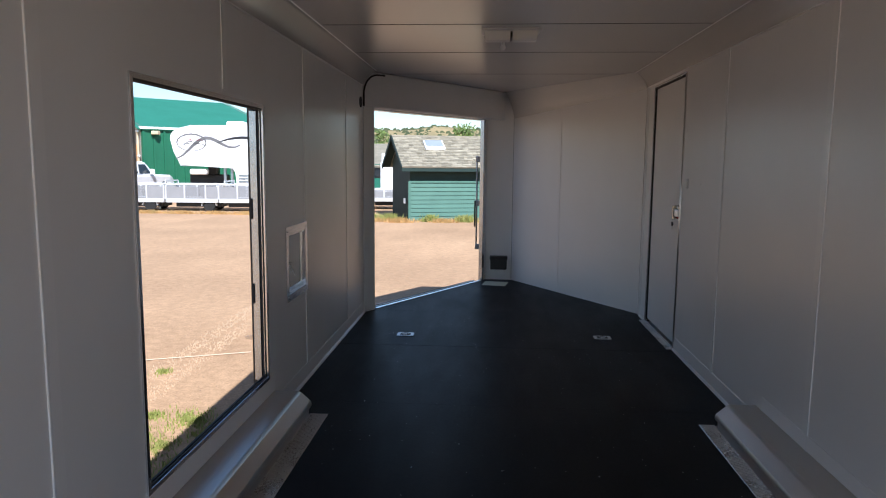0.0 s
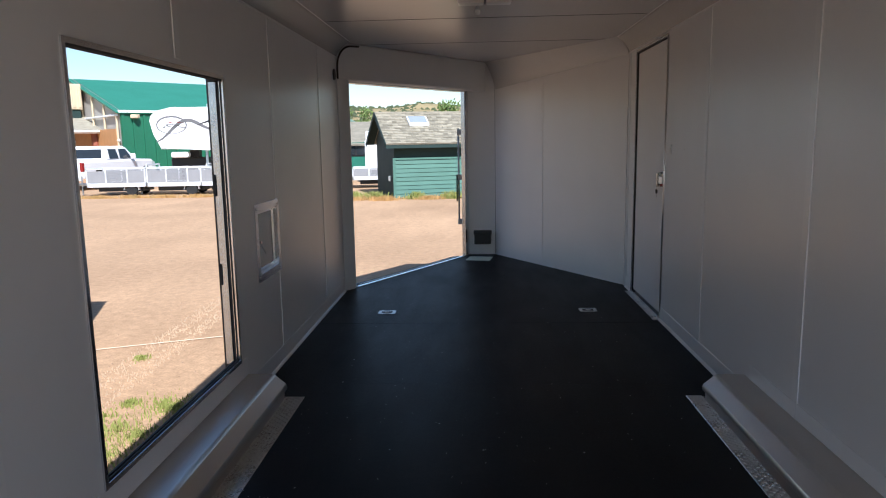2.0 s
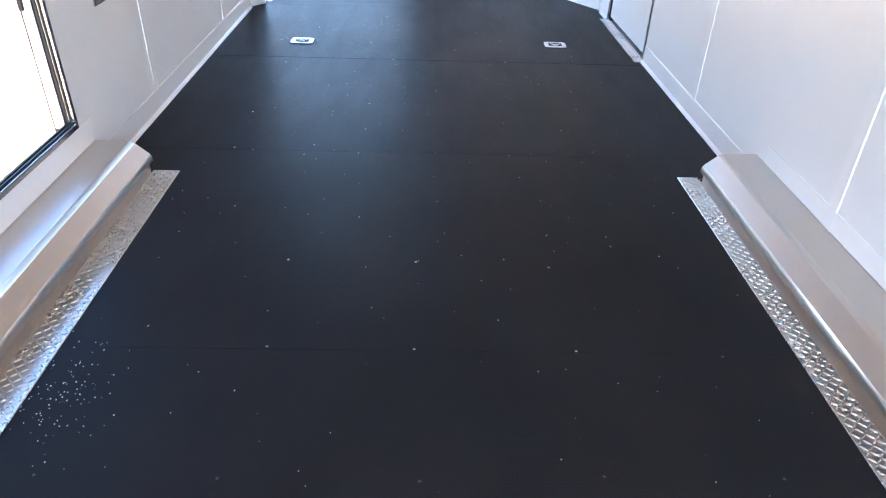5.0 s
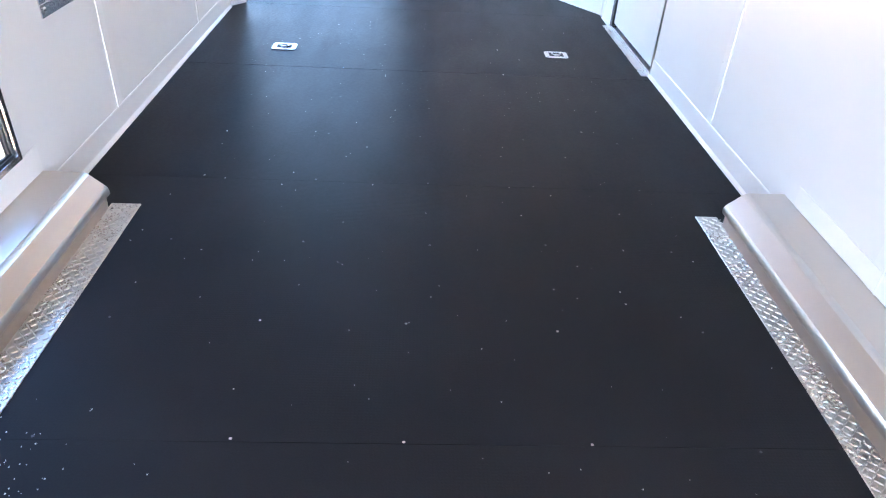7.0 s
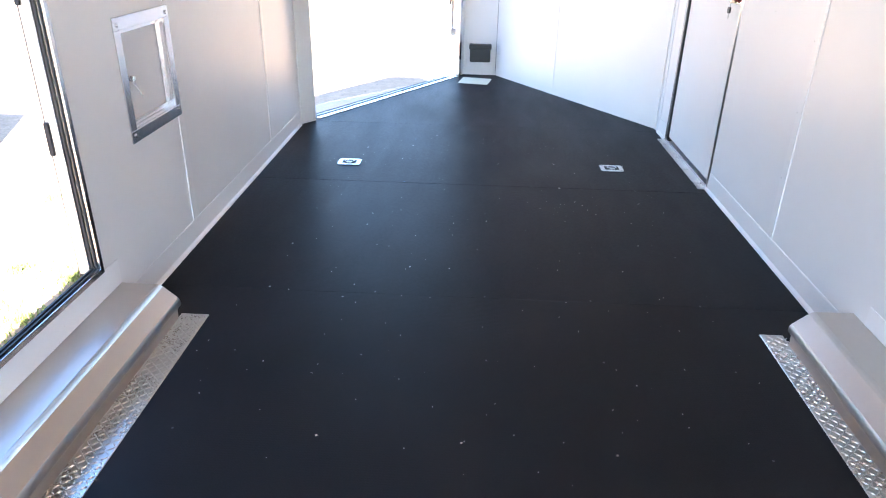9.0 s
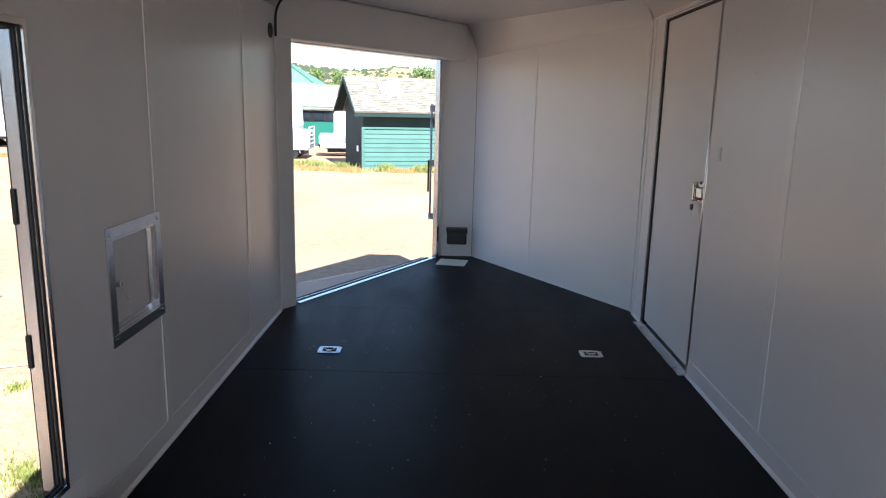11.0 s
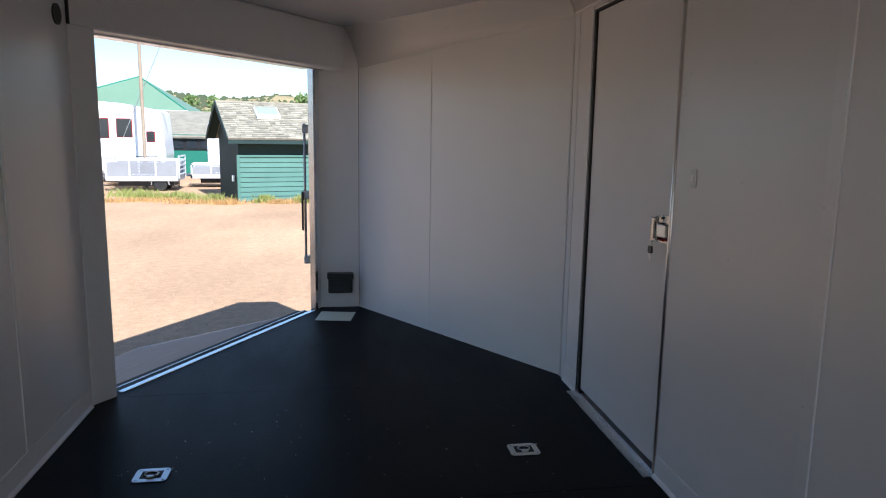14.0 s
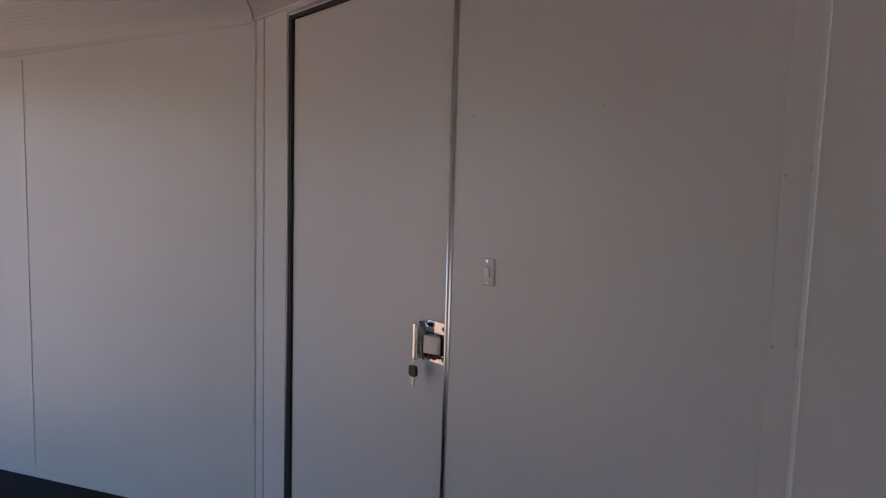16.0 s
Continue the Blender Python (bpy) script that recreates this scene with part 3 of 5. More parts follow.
for b in [(HATCH[0], HATCH[1], HATCH[3] - 0.006, HATCH[3]), (HATCH[0], HATCH[1], HATCH[2], HATCH[2] + 0.006), (HATCH[0], HATCH[0] + 0.006, HATCH[2], HATCH[3]), (HATCH[1] - 0.006, HATCH[1], HATCH[2], HATCH[3])]:
    boxpart("reveal", (-W - 0.030, -W - 0.001, *b), ALU, hatch)
for b in [(HATCH[0], HATCH[1], HATCH[3] - 0.022, HATCH[3] - 0.006), (HATCH[0], HATCH[1], HATCH[2] + 0.006, HATCH[2] + 0.022), (HATCH[0] + 0.006, HATCH[0] + 0.022, HATCH[2], HATCH[3]), (HATCH[1] - 0.022, HATCH[1] - 0.006, HATCH[2], HATCH[3])]:
    boxpart("inner_lip", (-W - 0.028, -W - 0.020, *b), ALU, hatch, bev=0.002)
boxpart("hatch_door", (-W - 0.060, -W - 0.030, HATCH[0], HATCH[1], HATCH[2], HATCH[3]), WHITE_WALL, hatch, "white flat hatch door")
for y in (hy0 + 0.025, hy1 - 0.025):
    for z in (hz0 + 0.025, hz1 - 0.025):
        bm = bmesh.new()
        rod(bm, (-W + 0.006, y, z), (-W + 0.011, y, z), 0.008, 10, 0.005)
        part("rivet", bm, SCREW, hatch)
bm = bmesh.new()
rod(bm, (-W - 0.030, hy0 + 0.080, 0.757), (-W - 0.004, hy0 + 0.080, 0.757), 0.011, 12)
lk = part("lock", bm, CHROME, hatch, "chrome cam lock")
boxpart("hatch_key", (-W - 0.006, -W + 0.008, hy0 + 0.072, hy0 + 0.088, 0.748, 0.768), CHROME, lk, bev=0.003, seg=2)
bm = bmesh.new()
tail = [(-W - 0.004 + 0.006 * k, hy0 + 0.084 + 0.012 * math.sin(k * 0.5), 0.750 - 0.014 * k) for k in range(5)]
for p, q in zip(tail, tail[1:]):
    rod(bm, p, q, 0.003, 6)
part("lock_tail", bm, STEEL, lk, "bent wire tail of the lock")

# ---- floor D-rings ----
def d_ring(x, y):
    d = thing("d_ring", "recessed zinc tie-down ring set in the floor", "tie-down ring", pose(x, y, 0.0), group="floor rings")
    outline = []
    for cx, cy, a0 in ((0.046, 0.036, 0), (-0.046, 0.036, 90), (-0.046, -0.036, 180), (0.046, -0.036, 270)):
        outline += [(cx + 0.018 * math.cos(radians(a0 + 22.5 * k)), cy + 0.018 * math.sin(radians(a0 + 22.5 * k))) for k in range(5)]
    bm = bmesh.new()
    prism(bm, outline, 0.0, 0.004)
    part("plate", bm, ZINC, d)
    bm = bmesh.new()
    prism(bm, [(x * 1.06, y * 1.07) for x, y in outline], 0.0, 0.0022)
    part("rim", bm, BLACK, d)
    boxpart("recess", (-0.040, 0.040, -0.030, 0.030, 0.0042, 0.005), BLACK, d, "dark recess")
    bm = bmesh.new()
    for k in range(12):
        a, b = math.pi * k / 12 * 2, math.pi * (k + 1) / 12 * 2
        rod(bm, (0.026 * math.cos(a), 0.020 * math.sin(a), 0.008), (0.026 * math.cos(b), 0.020 * math.sin(b), 0.008), 0.004, 6)
    part("ring", bm, CHROME, d, "chrome ring", True)
    boxpart("ring_clip", (-0.014, 0.014, -0.030, -0.016, 0.005, 0.013), ZINC, d, bev=0.002)
    for sx in (-1, 1):
        for sy in (-1, 1):
            bm = bmesh.new()
            rod(bm, (sx * 0.051, sy * 0.041, 0.004), (sx * 0.051, sy * 0.041, 0.0055), 0.006, 8)
            part("screw", bm, STEEL, d)
    return d


d_ring(-0.751, 5.294)
d_ring(0.760, 5.34)

# screws through the mats, a few bright, most dulled by dirt
DULL_SCREW = mat("dirty_screw", (0.10, 0.10, 0.11), 0.5, 0.6, 0.4, 60.0)
for j in range(10):
    for k in range(5):
        x, y = -0.795 + k * 0.402 + random.uniform(-0.02, 0.02) - (0.045 if j < 3 else 0.0), 2.148 + j * 0.406 + random.uniform(-0.012, 0.012)
        bright = j in (1, 2) and k in (1, 2, 3) or random.random() < 0.2
        bm = bmesh.new()
        rod(bm, (x, y, 0.0), (x, y, 0.0012), 0.0038 if bright else 0.0034, 8)
        part("screw", bm, SCREW if bright else DULL_SCREW, deck)

# pale crumbs trodden into the mats
verts, faces = [], []
for i in range(420):
    if i < 125:
        x, y, r = random.gauss(-0.86, 0.06), random.gauss(2.40, 0.10), random.uniform(0.0008, 0.0027)
    elif i < 145:
        x, y, r = random.gauss(0.42, 0.12), random.gauss(4.72, 0.07), random.uniform(0.001, 0.0022)
    else:
        x, y, r = random.uniform(-0.92, 0.92), random.uniform(1.6, 5.9), random.uniform(0.0008, 0.0026)
    b = len(verts)
    a = random.uniform(0, 6.28)
    for k in range(3):
        verts.append((x + r * math.cos(a + k * 2.1), y + r * math.sin(a + k * 2.1) * 1.3, 0.0))
    verts.append((x, y, r * 0.8))
    faces += [(b, b + 1, b + 3), (b + 1, b + 2, b + 3), (b + 2, b, b + 3)]
me = bpy.data.meshes.new("crumbs")
me.from_pydata(verts, [], faces)
me.materials.append(mat("pale_grit", (0.6, 0.58, 0.55), 0.5))
tagged(new("crumbs", me), "pale grit strewn over the black mats", "grit", kind="stuff")

# ---- ceiling light and knob ----
def lamp_lens(x0, x1):
    """A milky cover with sloping sides."""
    bm = bmesh.new()
    zt, zb, y0, y1 = CEIL - 0.012, CEIL - 0.060, 4.262, 4.420
    v = [bm.verts.new(c) for c in ((x0, y0, zt), (x1, y0, zt), (x1, y1, zt), (x0, y1, zt), (x0 + 0.006, y0 + 0.040, zb), (x1 - 0.006, y0 + 0.040, zb), (x1 - 0.006, y1 - 0.035, zb), (x0 + 0.006, y1 - 0.035, zb))]
    for f in ((0, 1, 2, 3), (4, 7, 6, 5), (0, 4, 5, 1), (1, 5, 6, 2), (2, 6, 7, 3), (3, 7, 4, 0)):
        bm.faces.new([v[i] for i in f])
    bmesh.ops.recalc_face_normals(bm, faces=bm.faces)
    bmesh.ops.bevel(bm, geom=list(bm.edges), offset=0.004, segments=2, affect="EDGES")
    part("lens", bm, LENS, lamp, "milky lens")


lamp = thing("ceiling_light", "white double dome light with a dark centre switch", "light")
boxpart("housing", (-0.180, 0.160, 4.24, 4.44, CEIL - 0.012, CEIL), WHITE_VINYL, lamp, bev=0.004)
lamp_lens(-0.166, -0.010)
lamp_lens(-0.006, 0.146)
boxpart("switch_bar", (-0.014, -0.002, 4.268, 4.40, CEIL - 0.050, CEIL - 0.016), BLACK_PL, lamp, "dark switch strip", 0.002)
knob = thing("round_knob", "small clear round knob under the ceiling", "knob")
bm = bmesh.new()
bmesh.ops.create_uvsphere(bm, u_segments=14, v_segments=8, radius=0.020, matrix=Matrix.Translation((-0.05, 4.71, CEIL - 0.036)))
part("bulb", bm, CLEAR, knob, smooth=True)
bm = bmesh.new()
rod(bm, (-0.05, 4.71, CEIL - 0.025), (-0.05, 4.71, CEIL), 0.013, 10)
part("stem", bm, WHITE_VINYL, knob)

# ---- nose tip: black box, its plate, and a sheet of paper ----
plate = boxpart("mounting_plate", (-0.13, 0.115, TY - 0.004, TY, 0.014, 0.30), WHITE_TRIM, bev=0.0015)
tagged(plate, "white mounting plate at the nose tip", "plate")
vb_ = thing("breakaway_box", "black plastic battery box on a white plate", "battery box")
boxpart("case", (-0.100, 0.085, TY - 0.085, TY - 0.004, 0.125, 0.255), BLACK_PL, vb_, bev=0.01, seg=2)
boxpart("lid", (-0.108, 0.093, TY - 0.092, TY - 0.004, 0.235, 0.278), BLACK_PL, vb_, bev=0.008, seg=2)
paper = boxpart("paper_sheet", (-0.135, 0.125, -0.125, 0.125, 0.0, 0.002), PAPER, at=pose(-0.040, 7.657, 0, 0, 0, -10))
tagged(paper, "pale yellow sheet of paper lying on the floor", "paper")

# round dark grommet high on the left wall
bm = bmesh.new()
rod(bm, (-W, 5.955, 1.825), (-W + 0.008, 5.955, 1.825), 0.045, 18)
ob = part("wall_vent", bm, BLACK_PL)
tagged(ob, "small round black vent on the wall", "vent")
bm = bmesh.new()
bmesh.ops.create_circle(bm, cap_ends=True, segments=16, radius=0.034, matrix=Matrix.Translation((-W + 0.0085, 5.955, 1.825)) @ Matrix.Rotation(math.pi / 2, 4, "Y"))
part("vent_disc", bm, BLACK, ob)

# ---- lowered ramp door and the bar lock outside ----
ramp = thing("ramp_door", "lowered front ramp door with a worn plywood surface", "ramp door")
o = TH0 + hn * 0.150
rm = Matrix.Translation((o.x, o.y, -0.046)) @ Matrix.Rotation(math.atan2((TH1 - TH0).y, (TH1 - TH0).x), 4, "Z") @ Matrix.Rotation(radians(-16.6), 4, "X")
RL = (TH1 - TH0).length
boxpart("deck", (0.01, RL - 0.01, 0.0, 1.74, -0.04, 0.0), RAMP_WOOD, ramp, at=rm)
boxpart("edge_trim", (RL - 0.01, RL, 0.0, 1.75, -0.05, 0.006), ALU, ramp, bev=0.002, at=rm)
boxpart("edge_trim", (0.0, 0.01, 0.0, 1.75, -0.05, 0.006), ALU, ramp, bev=0.002, at=rm)
bar = thing("lock_bar", "galvanised cam lock bar with handle on the nose", "lock bar")
bx, by = -0.268, 8.0
bm = bmesh.new()
rod(bm, (bx, by, 0.34), (bx, by, 1.41), 0.010, 10)
part("rod", bm, GALV, bar, smooth=True)
for z in (0.37, 0.87, 1.37):
    boxpart("bracket", (bx - 0.015, bx + 0.09, by - 0.02, by + 0.02, z - 0.03, z + 0.03), GALV, bar, bev=0.004)
boxpart("handle", (bx - 0.028, bx - 0.012, by - 0.03, by, 0.60, 0.90), BLACK_PL, bar, "dark handle", 0.005)

# ---- outdoor materials ----
GZ = -0.56
GRAVEL = mat("reddish_gravel", (0.50, 0.325, 0.195), 0.95, 0, 0.30, 0.35, 0.45, 22.0, (0.37, 0.235, 0.140), 0, 0.2)
GRASS = mat("green_grass", (0.19, 0.235, 0.04), 0.7, 0, 0.4, 2.0, 0, 60.0, (0.30, 0.29, 0.09))
DRYGRASS = mat("dry_grass", (0.52, 0.28, 0.10), 0.8, 0, 0.4, 3.0, 0, 60.0, (0.34, 0.24, 0.09))
LEAF = mat("bush_leaves", (0.065, 0.125, 0.022), 0.7, 0, 0.4, 1.5, 0, 30.0, (0.15, 0.20, 0.05))
HILL = mat("scrub_hillside", (0.40, 0.30, 0.15), 0.95, 0, 0.5, 0.06, 0, 0.5, (0.17, 0.145, 0.065))
GREEN_M = mat("green_metal_roof", (0.030, 0.19, 0.12), 0.45, 0, 0.12, 0.6, 0, 8.0)
GREEN_W = mat("green_metal_siding", (0.015, 0.13, 0.065), 0.5, 0, 0.2, 0.8, 0, 8.0)
GREEN_S = mat("green_painted_clapboard", (0.082, 0.185, 0.145), 0.6, 0, 0.2, 2.0, 0.05, 30.0, None, 0, 0.4, 0.08)
GREEN_D = mat("dark_green_boards", (0.012, 0.034, 0.030), 0.8, 0, 0.3, 2.0, 0.05, 30.0)
SHINGLE = mat("weathered_shingles", (0.33, 0.30, 0.235), 0.9, 0, 0.35, 3.0, 0.2, 40.0, (0.20, 0.18, 0.14), 0, 0.2, 0.22)
WHITE_P = mat("white_gelcoat", (0.82, 0.82, 0.82), 0.3, 0, 0.05, 1.0)
WHITE_V = mat("white_car_paint", (0.80, 0.80, 0.82), 0.2, 0, 0.03, 1.0, 0, 5, None, 0.5)
GREY_V = mat("grey_car_paint", (0.022, 0.026, 0.034), 0.25, 0, 0.1, 1.0, 0, 5, None, 0.5)
TYRE = mat("tyre_rubber", (0.02, 0.02, 0.02), 0.8, 0, 0.3, 10)
GLASS_D = mat("dark_tinted_glass", (0.02, 0.025, 0.03), 0.06, 0)
TAIL = mat("red_tail_lamp", (0.22, 0.015, 0.015), 0.2)
AMBER = mat("amber_marker_lens", (0.8, 0.2, 0.02), 0.25)
BEIGE = mat("beige_slats", (0.62, 0.50, 0.33), 0.7, 0, 0.2, 2.0)
TIMBER = mat("red_brown_timber", (0.30, 0.09, 0.05), 0.6, 0, 0.3, 3.0)
PANEL_T = mat("translucent_panel", (0.45, 0.42, 0.38), 0.5, 0, 0.2, 0.7)
ORANGE_W = mat("orange_wood_siding", (0.55, 0.28, 0.11), 0.7, 0, 0.25, 2.0)
CHAR = mat("charcoal_trailer_skin", (0.035, 0.032, 0.032), 0.15, 0, 0.1, 1.0, 0, 5, None, 0.4)
MESHY = mat("expanded_steel_mesh", (0.25, 0.25, 0.26), 0.5, 0.0, 0.2, 20.0)
ZINC = mat("bright_zinc", (0.62, 0.63, 0.64), 0.5, 0.15, 0.15, 6.0)
ZINC_DULL = mat("dull_zinc_sheet", (0.29, 0.29, 0.30), 0.6, 0.1, 0.2, 3.0)
DECALS = mat("grey_decal", (0.16, 0.155, 0.16), 0.4, 0, 0.3, 4.0)
DECALD = mat("dark_decal", (0.022, 0.022, 0.026), 0.4, 0, 0.3, 6.0)
WOODPOLE = mat("pole_wood", (0.35, 0.27, 0.19), 0.9, 0, 0.3, 4.0)

gn, gl = GRAVEL.node_tree.nodes, GRAVEL.node_tree.links
gb = gn["Principled BSDF"]
src = gb.inputs["Base Color"].links[0].from_socket
gtc = gn.new("ShaderNodeTexCoord")
for scale, lo, hi, dark, light, stretch in ((55.0, 0.35, 0.65, 0.84, 1.10, (1, 1, 1)), (9.0, 0.35, 0.65, 0.90, 1.08, (1, 1, 1)), (0.35, 0.30, 0.70, 0.92, 1.06, (0.8, 1.3, 1)), (1.0, 0.45, 0.68, 0.97, 1.07, (1.6, 0.35, 1))):
    mp = gn.new("ShaderNodeMapping")
    mp.inputs["Scale"].default_value = stretch
    mp.inputs["Rotation"].default_value = (0, 0, radians(-38) if stretch[1] < 1 else 0)
    nz = gn.new("ShaderNodeTexNoise")
    nz.inputs["Scale"].default_value, nz.inputs["Detail"].default_value = scale, 4
    rg = gn.new("ShaderNodeMapRange")
    rg.inputs[1].default_value, rg.inputs[2].default_value, rg.inputs[3].default_value, rg.inputs[4].default_value = lo, hi, dark, light
    hs = gn.new("ShaderNodeHueSaturation")
    gl.new(gtc.outputs["Object"], mp.inputs[0])
    gl.new(mp.outputs[0], nz.inputs["Vector"])
    gl.new(nz.outputs[0], rg.inputs[0])
    gl.new(rg.outputs[0], hs.inputs["Value"])
    gl.new(src, hs.inputs["Color"])
    src = hs.outputs[0]
gl.new(src, gb.inputs["Base Color"])

# ---- ground ----
bm = bmesh.new()
rings = [0, 3, 6, 9, 12, 16, 20, 26, 34, 45, 60, 90, 140, 250, 500, 1500]
prev = [bm.verts.new((0, 5, GZ))]
for r in rings[1:]:
    cur = []
    for k in range(48):
        a = 2 * math.pi * k / 48
        x, y = r * math.cos(a), 5 + r * math.sin(a)
        cur.append(bm.verts.new((x, y, GZ + (0.012 * noise.noise((x * 0.4, y * 0.4, 0)) if r < 100 else 0))))
    for k in range(48):
        k2 = (k + 1) % 48
        if len(prev) == 1:
            bm.faces.new((prev[0], cur[k], cur[k2]))
        else:
            bm.faces.new((prev[k], cur[k], cur[k2], prev[k2]))
    prev = cur
ob = part("ground", bm, GRAVEL, smooth=True)
tagged(ob, "sunlit reddish gravel yard", "ground", kind="structure")


def tufts(name, label, material, spots, n, h, spread, blade=0.012):
    """Blades of grass strewn round the given spots."""
    verts, faces = [], []
    for i in range(n):
        sx, sy, r = spots[i % len(spots)]
        a, d = random.uniform(0, 6.283), r * abs(random.gauss(0, 0.55))
        x, y = sx + d * math.cos(a) * spread[0], sy + d * math.sin(a) * spread[1]
        hh = h * random.uniform(0.4, 1.2)
        t = random.uniform(0, 6.283)
        lx, ly = hh * random.uniform(-0.5, 0.5), hh * random.uniform(-0.5, 0.5)
        wx, wy = blade * math.cos(t), blade * math.sin(t)
        b = len(verts)
        verts += [(x - wx, y - wy, GZ - 0.02), (x + wx, y + wy, GZ - 0.02), (x + lx * 0.5 + wx * 0.6, y + ly * 0.5 + wy * 0.6, GZ + hh * 0.6), (x + lx, y + ly, GZ + hh)]
        faces += [(b, b + 1, b + 2), (b, b + 2, b + 3)]
    me = bpy.data.meshes.new(name)
    me.from_pydata(verts, [], faces)
    me.materials.append(material)
    return tagged(new(name, me), label, "grass", kind="stuff")


random.seed(4)
patches = [(random.uniform(-3.6, -1.75), 2.0 + 3.1 * random.random() ** 0.8, random.uniform(0.06, 0.24)) for _ in range(26)] + [(-2.22, 4.78, 0.16), (-2.05, 4.60, 0.14), (-2.30, 4.03, 0.22), (-2.26, 4.34, 0.14), (-2.70, 4.55, 0.24), (-2.55, 4.15, 0.2), (-2.0, 4.1, 0.2), (-1.8, 3.6, 0.24), (-2.2, 3.7, 0.22), (-3.0, 5.9, 0.07)]
tufts("grass", "bright green grass tufts beside the trailer", GRASS, patches, 11500, 0.034, (1, 1.2), 0.006)
# loose pale stones on the gravel
verts, faces = [], []
for i in range(9000):
    x, y = random.uniform(-14, 1), 3.0 + 20 * random.random() ** 1.5
    if x > -1.4 and y < 8.6:
        continue
    r = random.uniform(0.005, 0.013) * (1 + y / 30)
    b = len(verts)
    a = random.uniform(0, 6.28)
    for k in range(4):
        verts.append((x + r * math.cos(a + k * 1.57) * random.uniform(0.7, 1.3), y + r * math.sin(a + k * 1.57), GZ - 0.005))
    verts.append((x, y, GZ + r * 0.8))
    faces += [(b, b + 1, b + 4), (b + 1, b + 2, b + 4), (b + 2, b + 3, b + 4), (b + 3, b, b + 4)]
me = bpy.data.meshes.new("stones")
me.from_pydata(verts, [], faces)
me.materials.append(mat("brown_stone", (0.40, 0.275, 0.175), 0.9, 0, 0.4, 3.0))
tagged(new("stones", me), "small brown stones strewn over the gravel", "stones", kind="stuff")
# pale grit pressed up along a wheel track
verts, faces = [], []
for i in range(1800):
    x, y = random.choice((-3.12, -3.02, -2.88, -2.80)) + random.gauss(0, 0.03), random.uniform(4.6, 9.5)
    x += 0.08 * math.sin(y * 0.5)
    r = random.uniform(0.004, 0.010)
    b = len(verts)
    a = random.uniform(0, 6.28)
    for k in range(4):
        verts.append((x + r * math.cos(a + k * 1.57) * random.uniform(0.7, 1.3), y + r * math.sin(a + k * 1.57), GZ - 0.003))
    verts.append((x, y, GZ + 0.012 + r * 0.5))
    faces += [(b, b + 1, b + 4), (b + 1, b + 2, b + 4), (b + 2, b + 3, b + 4), (b + 3, b, b + 4)]
me = bpy.data.meshes.new("wheel_track")
me.from_pydata(verts, [], faces)
me.materials.append(mat("pale_stone", (0.50, 0.365, 0.245), 0.9, 0, 0.3, 3.0))
tagged(new("wheel_track", me), "pale gravel ridges of a wheel track", "wheel track", kind="stuff")

bm = bmesh.new()
rod(bm, (-4.3, 5.84, GZ + 0.010), (-3.61, 6.12, GZ + 0.010), 0.0045, 6)
rod(bm, (-3.61, 6.12, GZ + 0.010), (-2.45, 6.60, GZ + 0.010), 0.0045, 6)
cord = part("cord", bm, mat("pale_cord", (0.62, 0.50, 0.38), 0.8, 0, 0.2, 20.0))
tagged(cord, "thin pale cord lying straight across the gravel", "cord")

tufts("dry_grass", "dry orange grass strip along the yard's edge", DRYGRASS, [(-6.5 + k * 1.1, 22.4 + 0.2 * (k % 3), 0.9) for k in range(8)] + [(-16 + k * 1.2, 24.2, 0.7) for k in range(8)] + [(-4.0, 22.0, 0.6), (-3.0, 21.75, 0.5), (-1.6, 22.0, 0.4)], 14000, 0.12, (1, 0.35), 0.012)
tufts("weeds", "green weeds along the shed", GRASS, [(-4.6, 23.2, 0.6), (-3.4, 22.5, 0.5), (-0.9, 22.3, 0.4), (-5.5, 23.6, 0.7), (-2.0, 22.2, 0.3), (-4.1, 22.7, 0.4), (-6.2, 24.2, 0.8)], 3000, 0.24, (1, 0.5), 0.010)


def wheel_set(parent, spots, r, w, axis="x", rim=None):
    """Wheels as parts: a tyre with a rim under it."""
    for x, y, z in spots:
        d = Vector((w / 2, 0, 0)) if axis == "x" else Vector((0, w / 2, 0))
        c = Vector((x, y, z))
        bm = bmesh.new()
        rod(bm, c - d, c + d, r, 20)
        bmesh.ops.bevel(bm, geom=[e for e in bm.edges if e.calc_face_angle(0) > 1.0], offset=r * 0.12, segments=2, affect="EDGES")
        t = part("wheel", bm, TYRE, parent, smooth=False)
        bm = bmesh.new()
        rod(bm, c - d * 1.04, c + d * 1.04, r * 0.58, 14)
        part("rim", bm, rim or STEEL, t)


# ---- neighbouring cargo trailer ----
nt = thing("cargo_trailer", "charcoal enclosed cargo trailer with white lower trim, parked alongside", "trailer")
boxpart("body", (-6.05, -3.60, -0.6, 5.63, -0.26, 2.10), CHAR, nt, "glossy charcoal skin", 0.02, 2)
boxpart("lower_trim", (-6.06, -3.585, -0.6, 5.645, -0.37, -0.26), WHITE_P, nt, "white lower trim", 0.01)
boxpart("corner_trim", (-3.63, -3.585, 5.60, 5.645, -0.26, 2.10), CHAR, nt, bev=0.008)
boxpart("marker_light", (-3.598, -3.578, 5.50, 5.60, 0.00, 0.07), AMBER, nt, "amber marker light", 0.006)
boxpart("roof_rail", (-6.06, -3.58, -0.6, 5.65, 2.10, 2.14), ALU, nt, bev=0.005)
wheel_set(nt, [(-3.85, 1.8, GZ + 0.33), (-3.85, 2.6, GZ + 0.33), (-5.7, 1.8, GZ + 0.33), (-5.7, 2.6, GZ + 0.33)], 0.33, 0.2)
